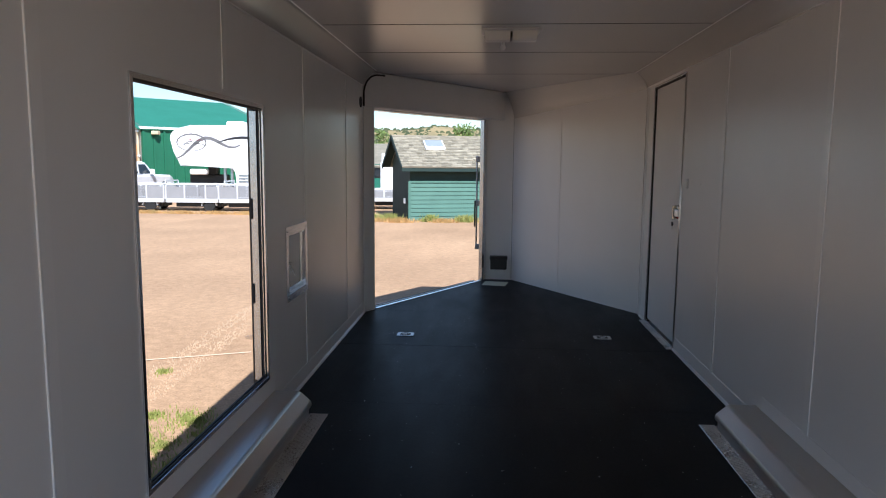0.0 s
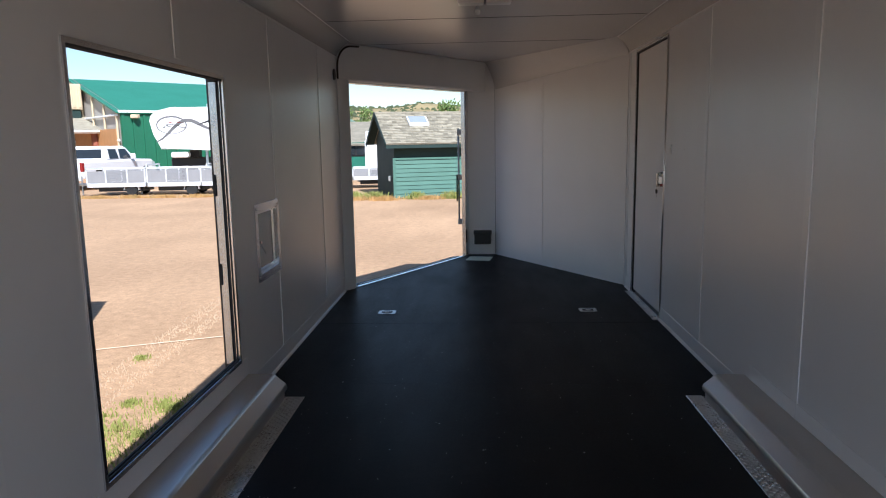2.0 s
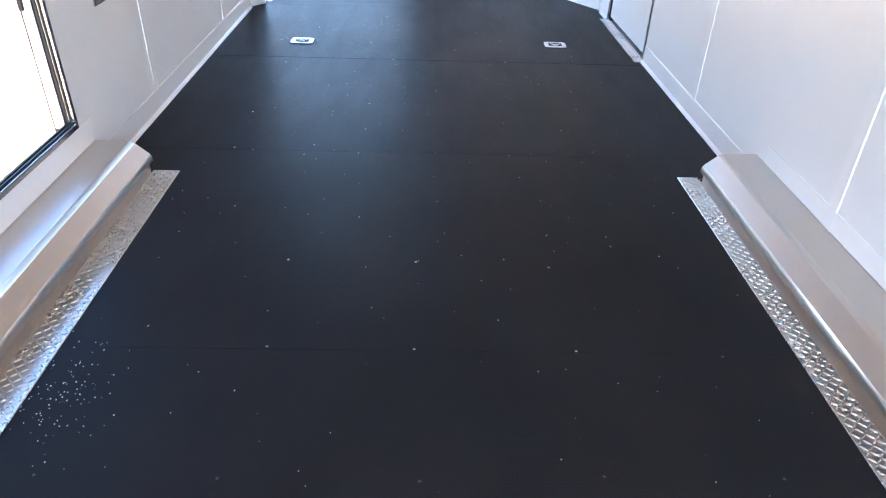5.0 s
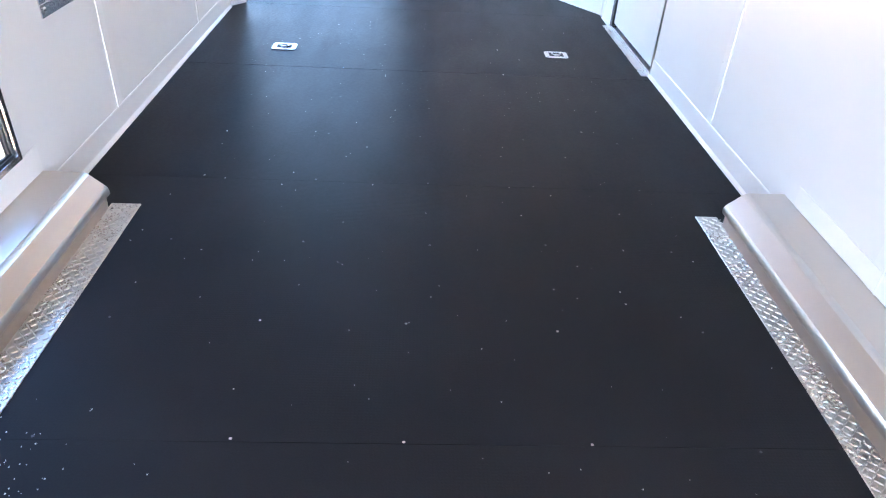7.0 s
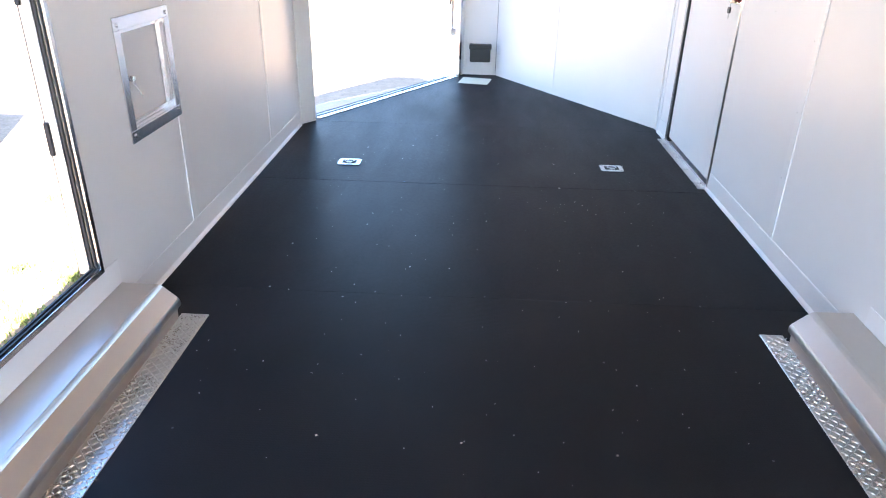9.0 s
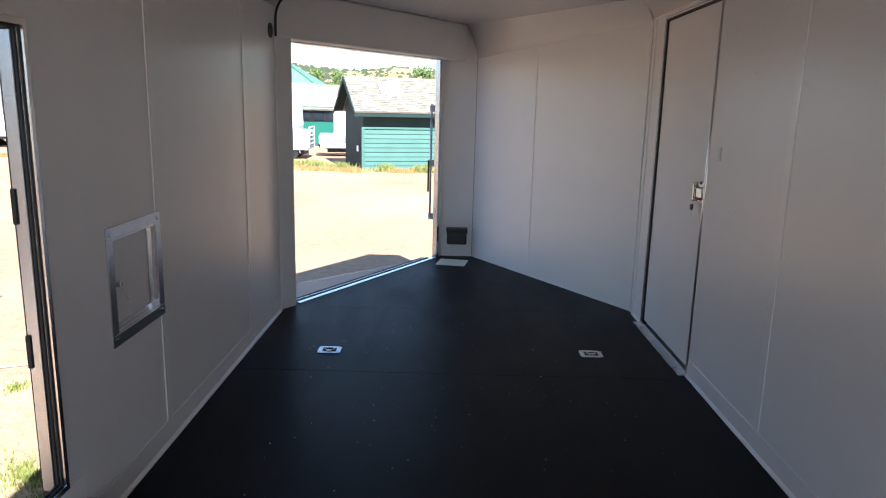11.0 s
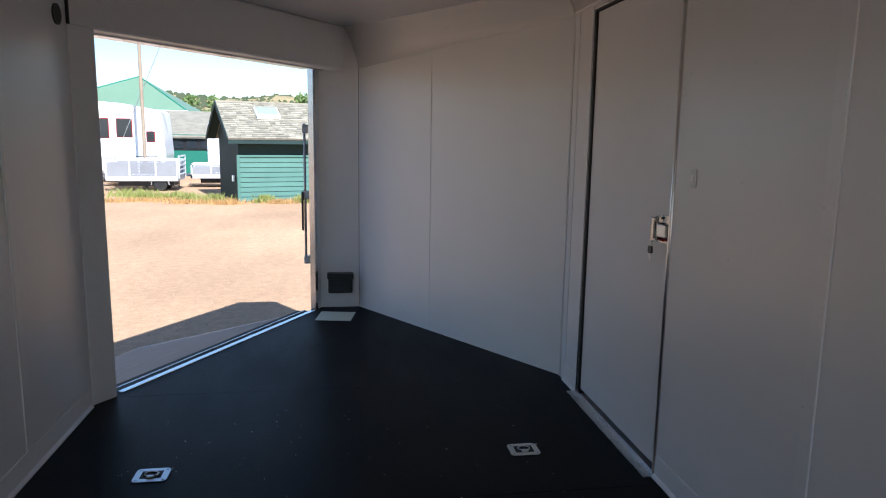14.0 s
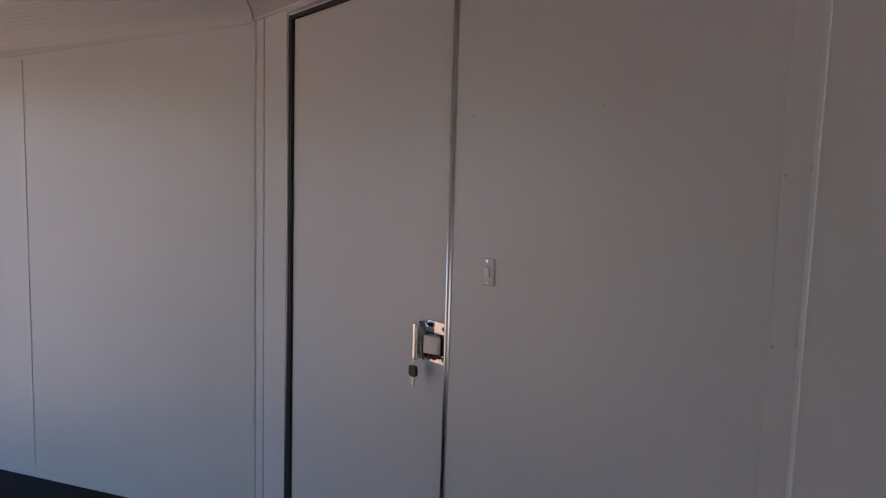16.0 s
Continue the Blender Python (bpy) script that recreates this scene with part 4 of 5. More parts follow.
boxpart("tongue", (-4.80, -4.65, 5.6, 6.9, -0.22, -0.12), STEEL, nt, bev=0.01)

# ---- shed ----
shed = thing("shed", "small green clapboard shed with a shingle roof and skylight", "shed", pose(-2.74, 22.35, 0, 0, 0, 19))
SW, SD, EZ, RZ = 4.6, 3.0, 1.32, 2.20
boxpart("wall", (0.03, SW - 0.03, 0.03, SD - 0.03, GZ - 0.1, EZ), GREEN_D, shed, "dark green wall")
for s in (0.0, SW - 0.03):
    bm = bmesh.new()
    v = [bm.verts.new(c) for c in ((s, 0.03, EZ), (s, SD - 0.03, EZ), (s, SD / 2, RZ - 0.06), (s + 0.03, 0.03, EZ), (s + 0.03, SD - 0.03, EZ), (s + 0.03, SD / 2, RZ - 0.06))]
    for f in ((0, 1, 2), (3, 5, 4), (0, 3, 4, 1), (1, 4, 5, 2), (2, 5, 3, 0)):
        bm.faces.new([v[i] for i in f])
    part("gable", bm, GREEN_D, shed)
for k in range(9):
    z = GZ + 0.02 + k * 0.136
    bm = bmesh.new()
    v = [bm.verts.new(c) for c in ((0.06, -0.030, z), (SW - 0.06, -0.030, z), (SW - 0.06, -0.008, z + 0.134), (0.06, -0.008, z + 0.134), (0.06, 0.03, z), (SW - 0.06, 0.03, z), (SW - 0.06, 0.03, z + 0.134), (0.06, 0.03, z + 0.134))]
    for f in ((0, 1, 2, 3), (4, 7, 6, 5), (0, 4, 5, 1), (3, 2, 6, 7), (0, 3, 7, 4), (1, 5, 6, 2)):
        bm.faces.new([v[i] for i in f])
    part("clapboard", bm, GREEN_S, shed)
boxpart("corner_board", (-0.03, 0.06, -0.035, 0.05, GZ, GZ + 1.26), GREEN_S, shed, bev=0.004)
boxpart("corner_board", (SW - 0.06, SW + 0.03, -0.035, 0.05, GZ, GZ + 1.26), GREEN_S, shed, bev=0.004)
boxpart("top_rail", (-0.03, SW + 0.03, -0.04, 0.03, GZ + 1.25, GZ + 1.31), GREEN_S, shed)
boxpart("fascia", (-0.30, SW + 0.3, -0.30, -0.26, EZ - 0.26, EZ - 0.16), GREEN_D, shed)
boxpart("side_meter", (-0.06, 0.0, 0.5, 0.62, GZ + 0.55, GZ + 0.72), WHITE_P, shed, "small white box", 0.004)
slope = math.atan2(RZ - EZ, SD / 2)
SL = (SD / 2 + 0.3) / math.cos(slope)
for side in (0, 1):
    base = Matrix.Translation((-0.3, -0.3 if side == 0 else SD + 0.3, EZ - 0.3 * math.tan(slope) + 0.06))
    rot = Matrix.Rotation(slope if side == 0 else math.pi - slope, 4, "X")
    slab = boxpart("roof_slope", (0, SW + 0.6, 0, SL, -0.04 if side == 0 else 0.0, 0.0 if side == 0 else 0.04), SHINGLE, shed, "weathered shingle roof", at=base @ rot)
    if side == 0:
        # courses of shingles, joined in one mesh
        bm = bmesh.new()
        rows = 20
        for r in range(rows):
            x = -0.1 * (r % 2) - random.uniform(0, 0.1)
            while x < SW + 0.6:
                wd = random.uniform(0.13, 0.20)
                xa, xb = max(0.0, x), min(SW + 0.6, x + wd - 0.008)
                if xb - xa > 0.03:
                    y0_ = r * SL / rows
                    th = random.uniform(0.010, 0.024)
                    v = [bm.verts.new(c) for c in ((xa, y0_, 0.001), (xb, y0_, 0.001), (xb, y0_, th), (xa, y0_, th), (xa, y0_ + SL / rows + 0.01, 0.002), (xb, y0_ + SL / rows + 0.01, 0.002))]
                    for f in ((0, 1, 2, 3), (3, 2, 5, 4), (0, 3, 4), (1, 5, 2)):
                        bm.faces.new([v[i] for i in f])
                x += wd
        SH2 = mat("shingle_tabs", (0.36, 0.325, 0.25), 0.9, 0, 0.4, 5.0, 0.2, 40.0, (0.21, 0.19, 0.145), 0, 0.2)
        nt2 = SH2.node_tree
        geo = nt2.nodes.new("ShaderNodeNewGeometry")
        hs = nt2.nodes.new("ShaderNodeHueSaturation")
        mr = nt2.nodes.new("ShaderNodeMapRange")
        mr.inputs[3].default_value, mr.inputs[4].default_value = 0.68, 1.2
        nt2.links.new(geo.outputs["Random Per Island"], mr.inputs[0])
        bsdf = nt2.nodes["Principled BSDF"]
        nt2.links.new(bsdf.inputs["Base Color"].links[0].from_socket, hs.inputs["Color"])
        nt2.links.new(mr.outputs[0], hs.inputs["Value"])
        nt2.links.new(hs.outputs[0], bsdf.inputs["Base Color"])
        tabs = part("shingles", bm, SH2, slab)
        tabs["kind"] = "stuff"
        m2 = boxpart("skylight", (1.00, 1.68, SL * 0.52, SL * 0.78, 0.0, 0.09), WHITE_P, slab, "white skylight curb", 0.01)
        boxpart("skylight_pane", (1.04, 1.64, SL * 0.58, SL * 0.77, 0.09, 0.10), mat("skylight_glass", (0.30, 0.34, 0.38), 0.12, 0, 0.3, 1.5), slab, "glass dome")
boxpart("ridge_cap", (-0.3, SW + 0.6 - 0.3, SD / 2 - 0.08, SD / 2 + 0.08, RZ + 0.03, RZ + 0.075), SHINGLE, shed)
for side in (0, 1):
    base = Matrix.Translation((-0.32, -0.3 if side == 0 else SD + 0.3, EZ - 0.3 * math.tan(slope) + 0.06))
    rot = Matrix.Rotation(slope if side == 0 else math.pi - slope, 4, "X")
    boxpart("bargeboard", (0, 0.03, 0, SL, -0.12 if side == 0 else -0.02, 0.02 if side == 0 else 0.12), GREEN_D, shed, at=base @ rot)
    for xa in (0.05, SW + 0.34):
        boxpart("soffit", (xa, xa + 0.25, 0.02, SL - 0.05, -0.058 if side == 0 else 0.043, -0.043 if side == 0 else 0.058), GREEN_D, shed, at=base @ rot)

# ---- big barn ----
BG, BL = Vector((-0.707, 0.707, 0)), Vector((0.707, 0.707, 0))


def gabled(name, label, corner, g, l, gw, ln, ez, rz, wallm, roofm, gablem, over=0.3, ribs=0):
    """A gabled building from a plan corner: gable side along g, long side along l."""
    b = thing(name, label, "building")
    c = Vector(corner)
    g, l = Vector(g), Vector(l)
    up = Vector((0, 0, 1))

    def quad(nm, pts, m, th, lab=""):
        bm = bmesh.new()
        nrm = (pts[1] - pts[0]).cross(pts[-1] - pts[0]).normalized() * th
        lo = [bm.verts.new(p) for p in pts]
        hi = [bm.verts.new(p + nrm) for p in pts]
        n = len(pts)
        bm.faces.new(lo)
        bm.faces.new(hi[::-1])
        for i in range(n):
            bm.faces.new((lo[i], lo[(i + 1) % n], hi[(i + 1) % n], hi[i]))
        return part(nm, bm, m, b, lab)

    z0 = Vector((0, 0, GZ - 0.1))
    ez_, rz_ = up * ez, up * rz
    quad("wall", [c + z0, c + l * ln + z0, c + l * ln + ez_, c + ez_], wallm, 0.1)
    quad("wall", [c + g * gw + z0, c + g * gw + l * ln + z0, c + g * gw + l * ln + ez_, c + g * gw + ez_], wallm, 0.1)
    for e in (0, ln):
        quad("gable_wall", [c + l * e + z0, c + l * e + g * gw + z0, c + l * e + g * gw + ez_, c + l * e + g * gw / 2 + rz_, c + l * e + ez_], gablem, 0.1)
    dz = (rz - ez) / (gw / 2) * over
    for s in (0, 1):
        e0 = c - l * over + (g * (-over) if s == 0 else g * (gw + over)) + up * (ez - dz)
        r0 = c - l * over + g * gw / 2 + rz_
        quad("roof", [e0, e0 + l * (ln + 2 * over), r0 + l * (ln + 2 * over), r0], roofm, 0.08 if s else -0.08)
    if ribs:
        for k in range(int(ln / ribs)):
            p = c + l * (k * ribs + 0.1)
            bm = bmesh.new()
            q = p + (-g) * 0.10
            rod(bm, q + z0, q + ez_ - up * 0.05, 0.085, 4)
            part("rib", bm, wallm, b)
    return b


barn = gabled("barn", "large barn with green metal roof and corrugated green siding", (-18.75, 36, 0), BG, BL, 16.8, 8.3, 3.12, 5.38, GREEN_W, GREEN_M, PANEL_T, 0.25, 0.55)
C0 = Vector((-18.75, 36, 0)) - BL * 0.12
# gable framing of the barn
for w_ in (0.15, 2.2, 4.2, 6.2, 8.4):
    p = C0 + BG * w_
    top = 3.1 + (5.38 - 3.12) * w_ / 8.4
    bm = bmesh.new()
    rod(bm, (p.x, p.y, GZ), (p.x, p.y, top - 0.05), 0.06, 6)
    part("gable_post", bm, BEIGE, barn)
for z in (2.9, 1.6):
    a, b = C0, C0 + BG * 8.4
    bm = bmesh.new()
    rod(bm, (a.x, a.y, z), (b.x, b.y, z), 0.06, 6)
    part("gable_rail", bm, WHITE_P, barn)
m4 = Matrix.Translation(C0) @ Matrix.Rotation(math.atan2(BG.y, BG.x), 4, "Z")
boxpart("gable_siding", (0.25, 8.0, 0.0, 0.06, GZ, 2.2), ORANGE_W, barn, "orange wood siding", at=m4)
boxpart("gutter", (-0.25, 0.0, -8.3, 0.0, 3.02, 3.14), WHITE_P, barn, at=m4)
cl = C0 - BG * 0.2 + BL * 0.9
boxpart("wall_lamp", (cl.x - 0.2, cl.x + 0.2, cl.y - 0.3, cl.y, 2.72, 2.92), BEIGE, barn, "beige wall lamp", 0.03)
gabled("far_barn", "second pale green-roofed barn behind the first", (-33, 47, 0), BG, BL, 14, 14, 3.6, 5.9, PANEL_T, mat("pale_green_roof", (0.12, 0.24, 0.14), 0.5, 0, 0.1, 1.0), PANEL_T)

# low hall with a hipped roof beyond the barn
hall = thing("hipped_hall", "low hall with a hipped green metal roof, paled as if sunlit", "building", pose(-13.2, 48.5, 0))
# barn green made paler: the roof's brighter lighting is put into its colour
HALL_R = mat("sunlit_green_roof", (0.150, 0.235, 0.155), 0.5, 0, 0.12, 0.6, 0, 8.0)
boxpart("wall", (-4.0, 4.0, -2.4, 2.4, GZ - 0.1, 2.65), GREEN_W, hall, bev=0.02)
bm = bmesh.new()
eave = [bm.verts.new(c) for c in ((-4.5, -2.9, 2.6), (4.5, -2.9, 2.6), (4.5, 2.9, 2.6), (-4.5, 2.9, 2.6))]
top = bm.verts.new((1.15, 0.0, 4.72))
bm.faces.new(eave[::-1])
for i in range(4):
    bm.faces.new((eave[i], eave[(i + 1) % 4], top))
hall_roof = part("roof", bm, HALL_R, hall, "hipped metal roof")
for p in ((-4.5, -2.9, 2.6), (4.5, -2.9, 2.6)):
    bm = bmesh.new()
    rod(bm, p, (1.15, 0.0, 4.72), 0.05, 6)
    part("hip_cap", bm, GREEN_M, hall_roof)
boxpart("gutter", (-4.5, 4.5, -2.98, -2.9, 2.52, 2.64), WHITE_P, hall)

# ---- porch ----
porch = thing("porch", "timber entrance porch with shingle roof and red-brown posts", "porch")
WP = Vector((-23.35, 40.65, 0))
PF = WP - BL * 2.9
PB, PE, PR = 3.5, 2.15, 3.15
bm = bmesh.new()
for s in (-1, 1):
    a, b = PF + BG * (s * PB) - BL * 0.3, WP + BG * (s * PB)
    r0, r1 = PF - BL * 0.3, WP
    v = [bm.verts.new(c) for c in ((a.x, a.y, PE), (b.x, b.y, PE), (r1.x, r1.y, PR), (r0.x, r0.y, PR), (a.x, a.y, PE - 0.12), (b.x, b.y, PE - 0.12), (r1.x, r1.y, PR - 0.12), (r0.x, r0.y, PR - 0.12))]
    for f in ((0, 1, 2, 3), (4, 7, 6, 5), (0, 4, 5, 1), (1, 5, 6, 2), (0, 3, 7, 4)):
        bm.faces.new([v[i] for i in f])
part("roof", bm, SHINGLE, porch, "weathered shingle roof")
for s in (-1, 1):
    a, r0 = PF + BG * (s * PB) - BL * 0.34, PF - BL * 0.34
    bm = bmesh.new()
    rod(bm, (a.x, a.y, PE - 0.05), (r0.x, r0.y, PR - 0.05), 0.14, 4)
    part("bargeboard", bm, WHITE_P, porch, "white bargeboard")
    e = WP + BG * (s * PB)
    bm = bmesh.new()
    rod(bm, (a.x, a.y, PE - 0.06), (e.x, e.y, PE - 0.06), 0.09, 4)
    part("eave_board", bm, WHITE_P, porch)
    for d in (0.0, 2.6):
        p = PF + BG * (s * (PB - 0.6)) + BL * d
        bm = bmesh.new()
        rod(bm, (p.x, p.y, GZ), (p.x, p.y, PE + 0.1), 0.22, 8)
        part("post", bm, TIMBER, porch)
    p = PF + BG * (s * (PB - 0.6))
    q = PF + BG * (s * 1.2)
    bm = bmesh.new()
    rod(bm, (p.x, p.y, 0.9), (q.x, q.y, 2.3), 0.2, 6)
    part("brace", bm, TIMBER, porch)
a, b = PF + BG * (PB - 0.4), PF - BG * (PB - 0.4)
bm = bmesh.new()
rod(bm, (a.x, a.y, 2.05), (b.x, b.y, 2.05), 0.16, 4)
part("beam", bm, TIMBER, porch)

# slatted cooler box above the porch
cool = thing("cooler_box", "beige slatted evaporative cooler box above the porch", "cooler")
mt = Matrix.Translation(WP + BG * 0.3 - BL * 1.0 + Vector((0, 0, 3.42))) @ Matrix.Rotation(math.atan2(BG.y, BG.x), 4, "Z")
boxpart("case", (-1.15, 1.15, -0.75, 0.75, 0.0, 1.45), BEIGE, cool, bev=0.03, at=mt)
for k in range(8):
    x = -1.02 + k * 0.29
    boxpart("slat", (x - 0.07, x + 0.07, 0.75, 0.80, 0.12, 1.33), BEIGE, cool, at=mt)
    if k < 5:
        boxpart("slat", (-1.20, -1.15, -0.66 + k * 0.3, -0.54 + k * 0.3, 0.12, 1.33), BEIGE, cool, at=mt)
boxpart("base_frame", (-1.05, 1.05, -0.65, 0.65, -0.5, 0.0), GREEN_D, cool, at=mt)


# ---- vehicles: built along +y (rear at y = 0), right rear corner at the origin ----
def loft(bm, stations):
    """Closed body through cross-sections: (y, [(x, z), ...])."""
    rows = [[bm.verts.new((x, y, z)) for x, z in s] for y, s in stations]
    n = len(rows[0])
    for a, b in zip(rows, rows[1:]):
        for i in range(n):
            bm.faces.new((a[i], a[(i + 1) % n], b[(i + 1) % n], b[i]))
    bm.faces.new(rows[0][::-1])
    bm.faces.new(rows[-1])


def section(w, z0, z1, tuck=0.04):
    return [(-w / 2 + tuck, z0), (w / 2 - tuck, z0), (w / 2, z0 + 0.12), (w / 2, z1 - 0.1), (w / 2 - tuck, z1), (-w / 2 + tuck, z1), (-w / 2, z1 - 0.1), (-w / 2, z0 + 0.12)]


def greenhouse(bm, y0, y1, y2, y3, w0, w1, z0, z1):
    lo = [(-w0 / 2, y0, z0), (w0 / 2, y0, z0), (w0 / 2, y3, z0), (-w0 / 2, y3, z0)]
    hi = [(-w1 / 2, y1, z1), (w1 / 2, y1, z1), (w1 / 2, y2, z1), (-w1 / 2, y2, z1)]
    a, b = [bm.verts.new(p) for p in lo], [bm.verts.new(p) for p in hi]
    bm.faces.new(a[::-1])
    bm.faces.new(b)
    for i in range(4):
        bm.faces.new((a[i], a[(i + 1) % 4], b[(i + 1) % 4], b[i]))
    bmesh.ops.bevel(bm, geom=list(bm.edges), offset=0.07, segments=2, affect="EDGES")


def pickup(m):
    t = thing("pickup_truck", "white full-size crew cab pickup parked nose to the barn", "truck", m)
    bm = bmesh.new()
    loft(bm, [(0.0, section(1.92, 0.62, 1.22)), (0.1, section(2.0, 0.5, 1.25)), (1.8, section(2.0, 0.45, 1.25)), (4.1, section(2.0, 0.45, 1.25)), (5.4, section(1.98, 0.45, 1.2)), (5.85, section(1.8, 0.5, 1.05))])
    part("body", bm, WHITE_V, t)
    bm = bmesh.new()
    greenhouse(bm, 1.75, 1.95, 3.5, 4.25, 1.88, 1.6, 1.2, 1.86)
    part("cab", bm, WHITE_V, t)
    for nm, y0, y1, sx in (("side_window", 2.05, 2.72, 1), ("side_window", 2.85, 3.75, 1), ("side_window", 2.05, 2.72, -1), ("side_window", 2.85, 3.75, -1)):
        bm = bmesh.new()
        v = [bm.verts.new(c) for c in ((sx * 0.945, y0, 1.30), (sx * 0.945, y1, 1.30), (sx * 0.845, y1 - 0.32 if y1 > 3 else y1 - 0.05, 1.72), (sx * 0.845, y0 + 0.05, 1.72))]
        v2 = [bm.verts.new((x.co.x - sx * 0.02, x.co.y, x.co.z)) for x in v]
        bm.faces.new(v)
        bm.faces.new(v2[::-1])
        for i in range(4):
            bm.faces.new((v[i], v[(i + 1) % 4], v2[(i + 1) % 4], v2[i]))
        part(nm, bm, GLASS_D, t)
    bm = bmesh.new()
    v = [bm.verts.new(c) for c in ((-0.72, 1.785, 1.32), (0.72, 1.785, 1.32), (0.66, 1.90, 1.72), (-0.66, 1.90, 1.72), (-0.72, 1.81, 1.32), (0.72, 1.81, 1.32), (0.66, 1.93, 1.72), (-0.66, 1.93, 1.72))]
    for f in ((0, 1, 2, 3), (4, 7, 6, 5), (0, 4, 5, 1), (1, 5, 6, 2), (2, 6, 7, 3), (3, 7, 4, 0)):
        bm.faces.new([v[i] for i in f])
    part("rear_window", bm, GLASS_D, t)
    boxpart("tailgate", (-0.78, 0.78, -0.03, 0.02, 0.66, 1.22), WHITE_V, t, bev=0.02)
    boxpart("bumper", (-0.98, 0.98, -0.14, 0.02, 0.42, 0.62), WHITE_V, t, "white rear bumper", 0.03, 2)
    boxpart("hitch", (-0.15, 0.15, -0.22, 0.1, 0.34, 0.44), BLACK_PL, t)
    for sx in (-1, 1):
        boxpart("tail_lamp", (min(sx * 0.88, sx * 1.005), max(sx * 0.88, sx * 1.005), -0.02, 0.14, 0.80, 1.18), TAIL, t, "red tail lamp", 0.02)
        boxpart("mirror", (min(sx * 1.0, sx * 1.22), max(sx * 1.0, sx * 1.22), 3.55, 3.68, 1.25, 1.5), WHITE_V, t, bev=0.03)
        for yw in (1.15, 4.8):
            bm = bmesh.new()
            rod(bm, (sx * 0.85, yw, 0.40), (sx * 1.003, yw, 0.40), 0.50, 18)
            part("wheel_arch", bm, BLACK_PL, t)
    wheel_set(t, [(sx * 0.9, y, 0.40) for sx in (-1, 1) for y in (1.15, 4.8)], 0.40, 0.26, "x", CHROME)
    return t


def suv(m):
    t = thing("suv", "dark blue-grey boxy off-road car with tail lamps", "car", m)
    bm = bmesh.new()
    loft(bm, [(0.0, section(1.70, 0.6, 1.05)), (0.08, section(1.78, 0.5, 1.1)), (3.0, section(1.78, 0.48, 1.08)), (4.1, section(1.70, 0.5, 1.02))])
    part("body", bm, GREY_V, t)
    bm = bmesh.new()
    greenhouse(bm, 0.03, 0.15, 2.3, 2.9, 1.72, 1.5, 1.05, 1.66)
    part("cab", bm, GREY_V, t)
    for sx in (-1, 1):
        for y0, y1 in ((0.25, 0.95), (1.05, 1.7), (1.8, 2.45)):
            boxpart("side_window", (min(sx * 0.80, sx * 0.845), max(sx * 0.80, sx * 0.845), y0, y1, 1.15, 1.5), GLASS_D, t, bev=0.02)
        boxpart("tail_lamp", (min(sx * 0.7, sx * 0.90), max(sx * 0.7, sx * 0.90), -0.02, 0.1, 0.72, 0.98), AMBER if sx > 0 else TAIL, t, "orange-red tail lamp", 0.02)
        boxpart("fender_flare", (min(sx * 0.86, sx * 0.93), max(sx * 0.86, sx * 0.93), 0.45, 1.45, 0.68, 0.78), WHITE_P, t, "pale fender flare", 0.03)
    boxpart("rear_window", (-0.66, 0.66, 0.05, 0.11, 1.15, 1.5), GLASS_D, t, bev=0.02)
    boxpart("bumper", (-0.88, 0.88, -0.12, 0.02, 0.42, 0.58), BLACK_PL, t, bev=0.03)
    wheel_set(t, [(sx * 0.8, y, 0.37) for sx in (-1, 1) for y in (0.95, 3.3)], 0.37, 0.24, "x", CHROME)
    return t


pickup(pose(-17.55, 28.45, GZ, 0, 0, -4.4))
suv(pose(-19.7, 27.4, GZ, 0, 0, -4.4))

# ---- fifth-wheel camper ----
rv = thing("fifth_wheel_camper", "white fifth-wheel camper with dark swirling decals", "camper", pose(-13.85, 29.0, 0, 0, 0, 6))
bm = bmesh.new()
prof = [(0.0, 2.3), (0.12, 1.75), (0.42, 1.12), (2.7, 1.08), (2.75, 0.85), (2.8, -0.12), (4.7, -0.12), (4.75, 0.3), (4.7, 2.6), (4.6, 2.72), (4.0, 2.86), (0.9, 2.86), (0.25, 2.7), (0.05, 2.5)]
a = [bm.verts.new((x, 0.0, z)) for x, z in prof]
b = [bm.verts.new((x, 2.4, z)) for x, z in prof]
bm.faces.new(a)
bm.faces.new(b[::-1])
for i in range(len(prof)):
    j = (i + 1) % len(prof)
    bm.faces.new((a[j], a[i], b[i], b[j]))
bmesh.ops.bevel(bm, geom=[e for e in bm.edges if abs(e.verts[0].co.y - e.verts[1].co.y) < 0.01], offset=0.05, segments=2, affect="EDGES")
part("body", bm, WHITE_P, rv)


def ribbon(parent, name, pts, widths, material, y=-0.006):
    bm = bmesh.new()
    row = []
    for i, (x, z) in enumerate(pts):
        p, q = pts[max(0, i - 1)], pts[min(len(pts) - 1, i + 1)]
        d = Vector((q[0] - p[0], q[1] - p[1])).normalized()
        w = widths[i] / 2
        row.append([bm.verts.new((x - d.y * w, yy, z + d.x * w)) for yy in (y, 0.004)] + [bm.verts.new((x + d.y * w, yy, z - d.x * w)) for yy in (y, 0.004)])
    for r0, r1 in zip(row, row[1:]):
        bm.faces.new((r0[0], r1[0], r1[2], r0[2]))
        bm.faces.new((r0[0], r0[1], r1[1], r1[0]))
        bm.faces.new((r0[2], r1[2], r1[3], r0[3]))
    return part(name, bm, material, parent)


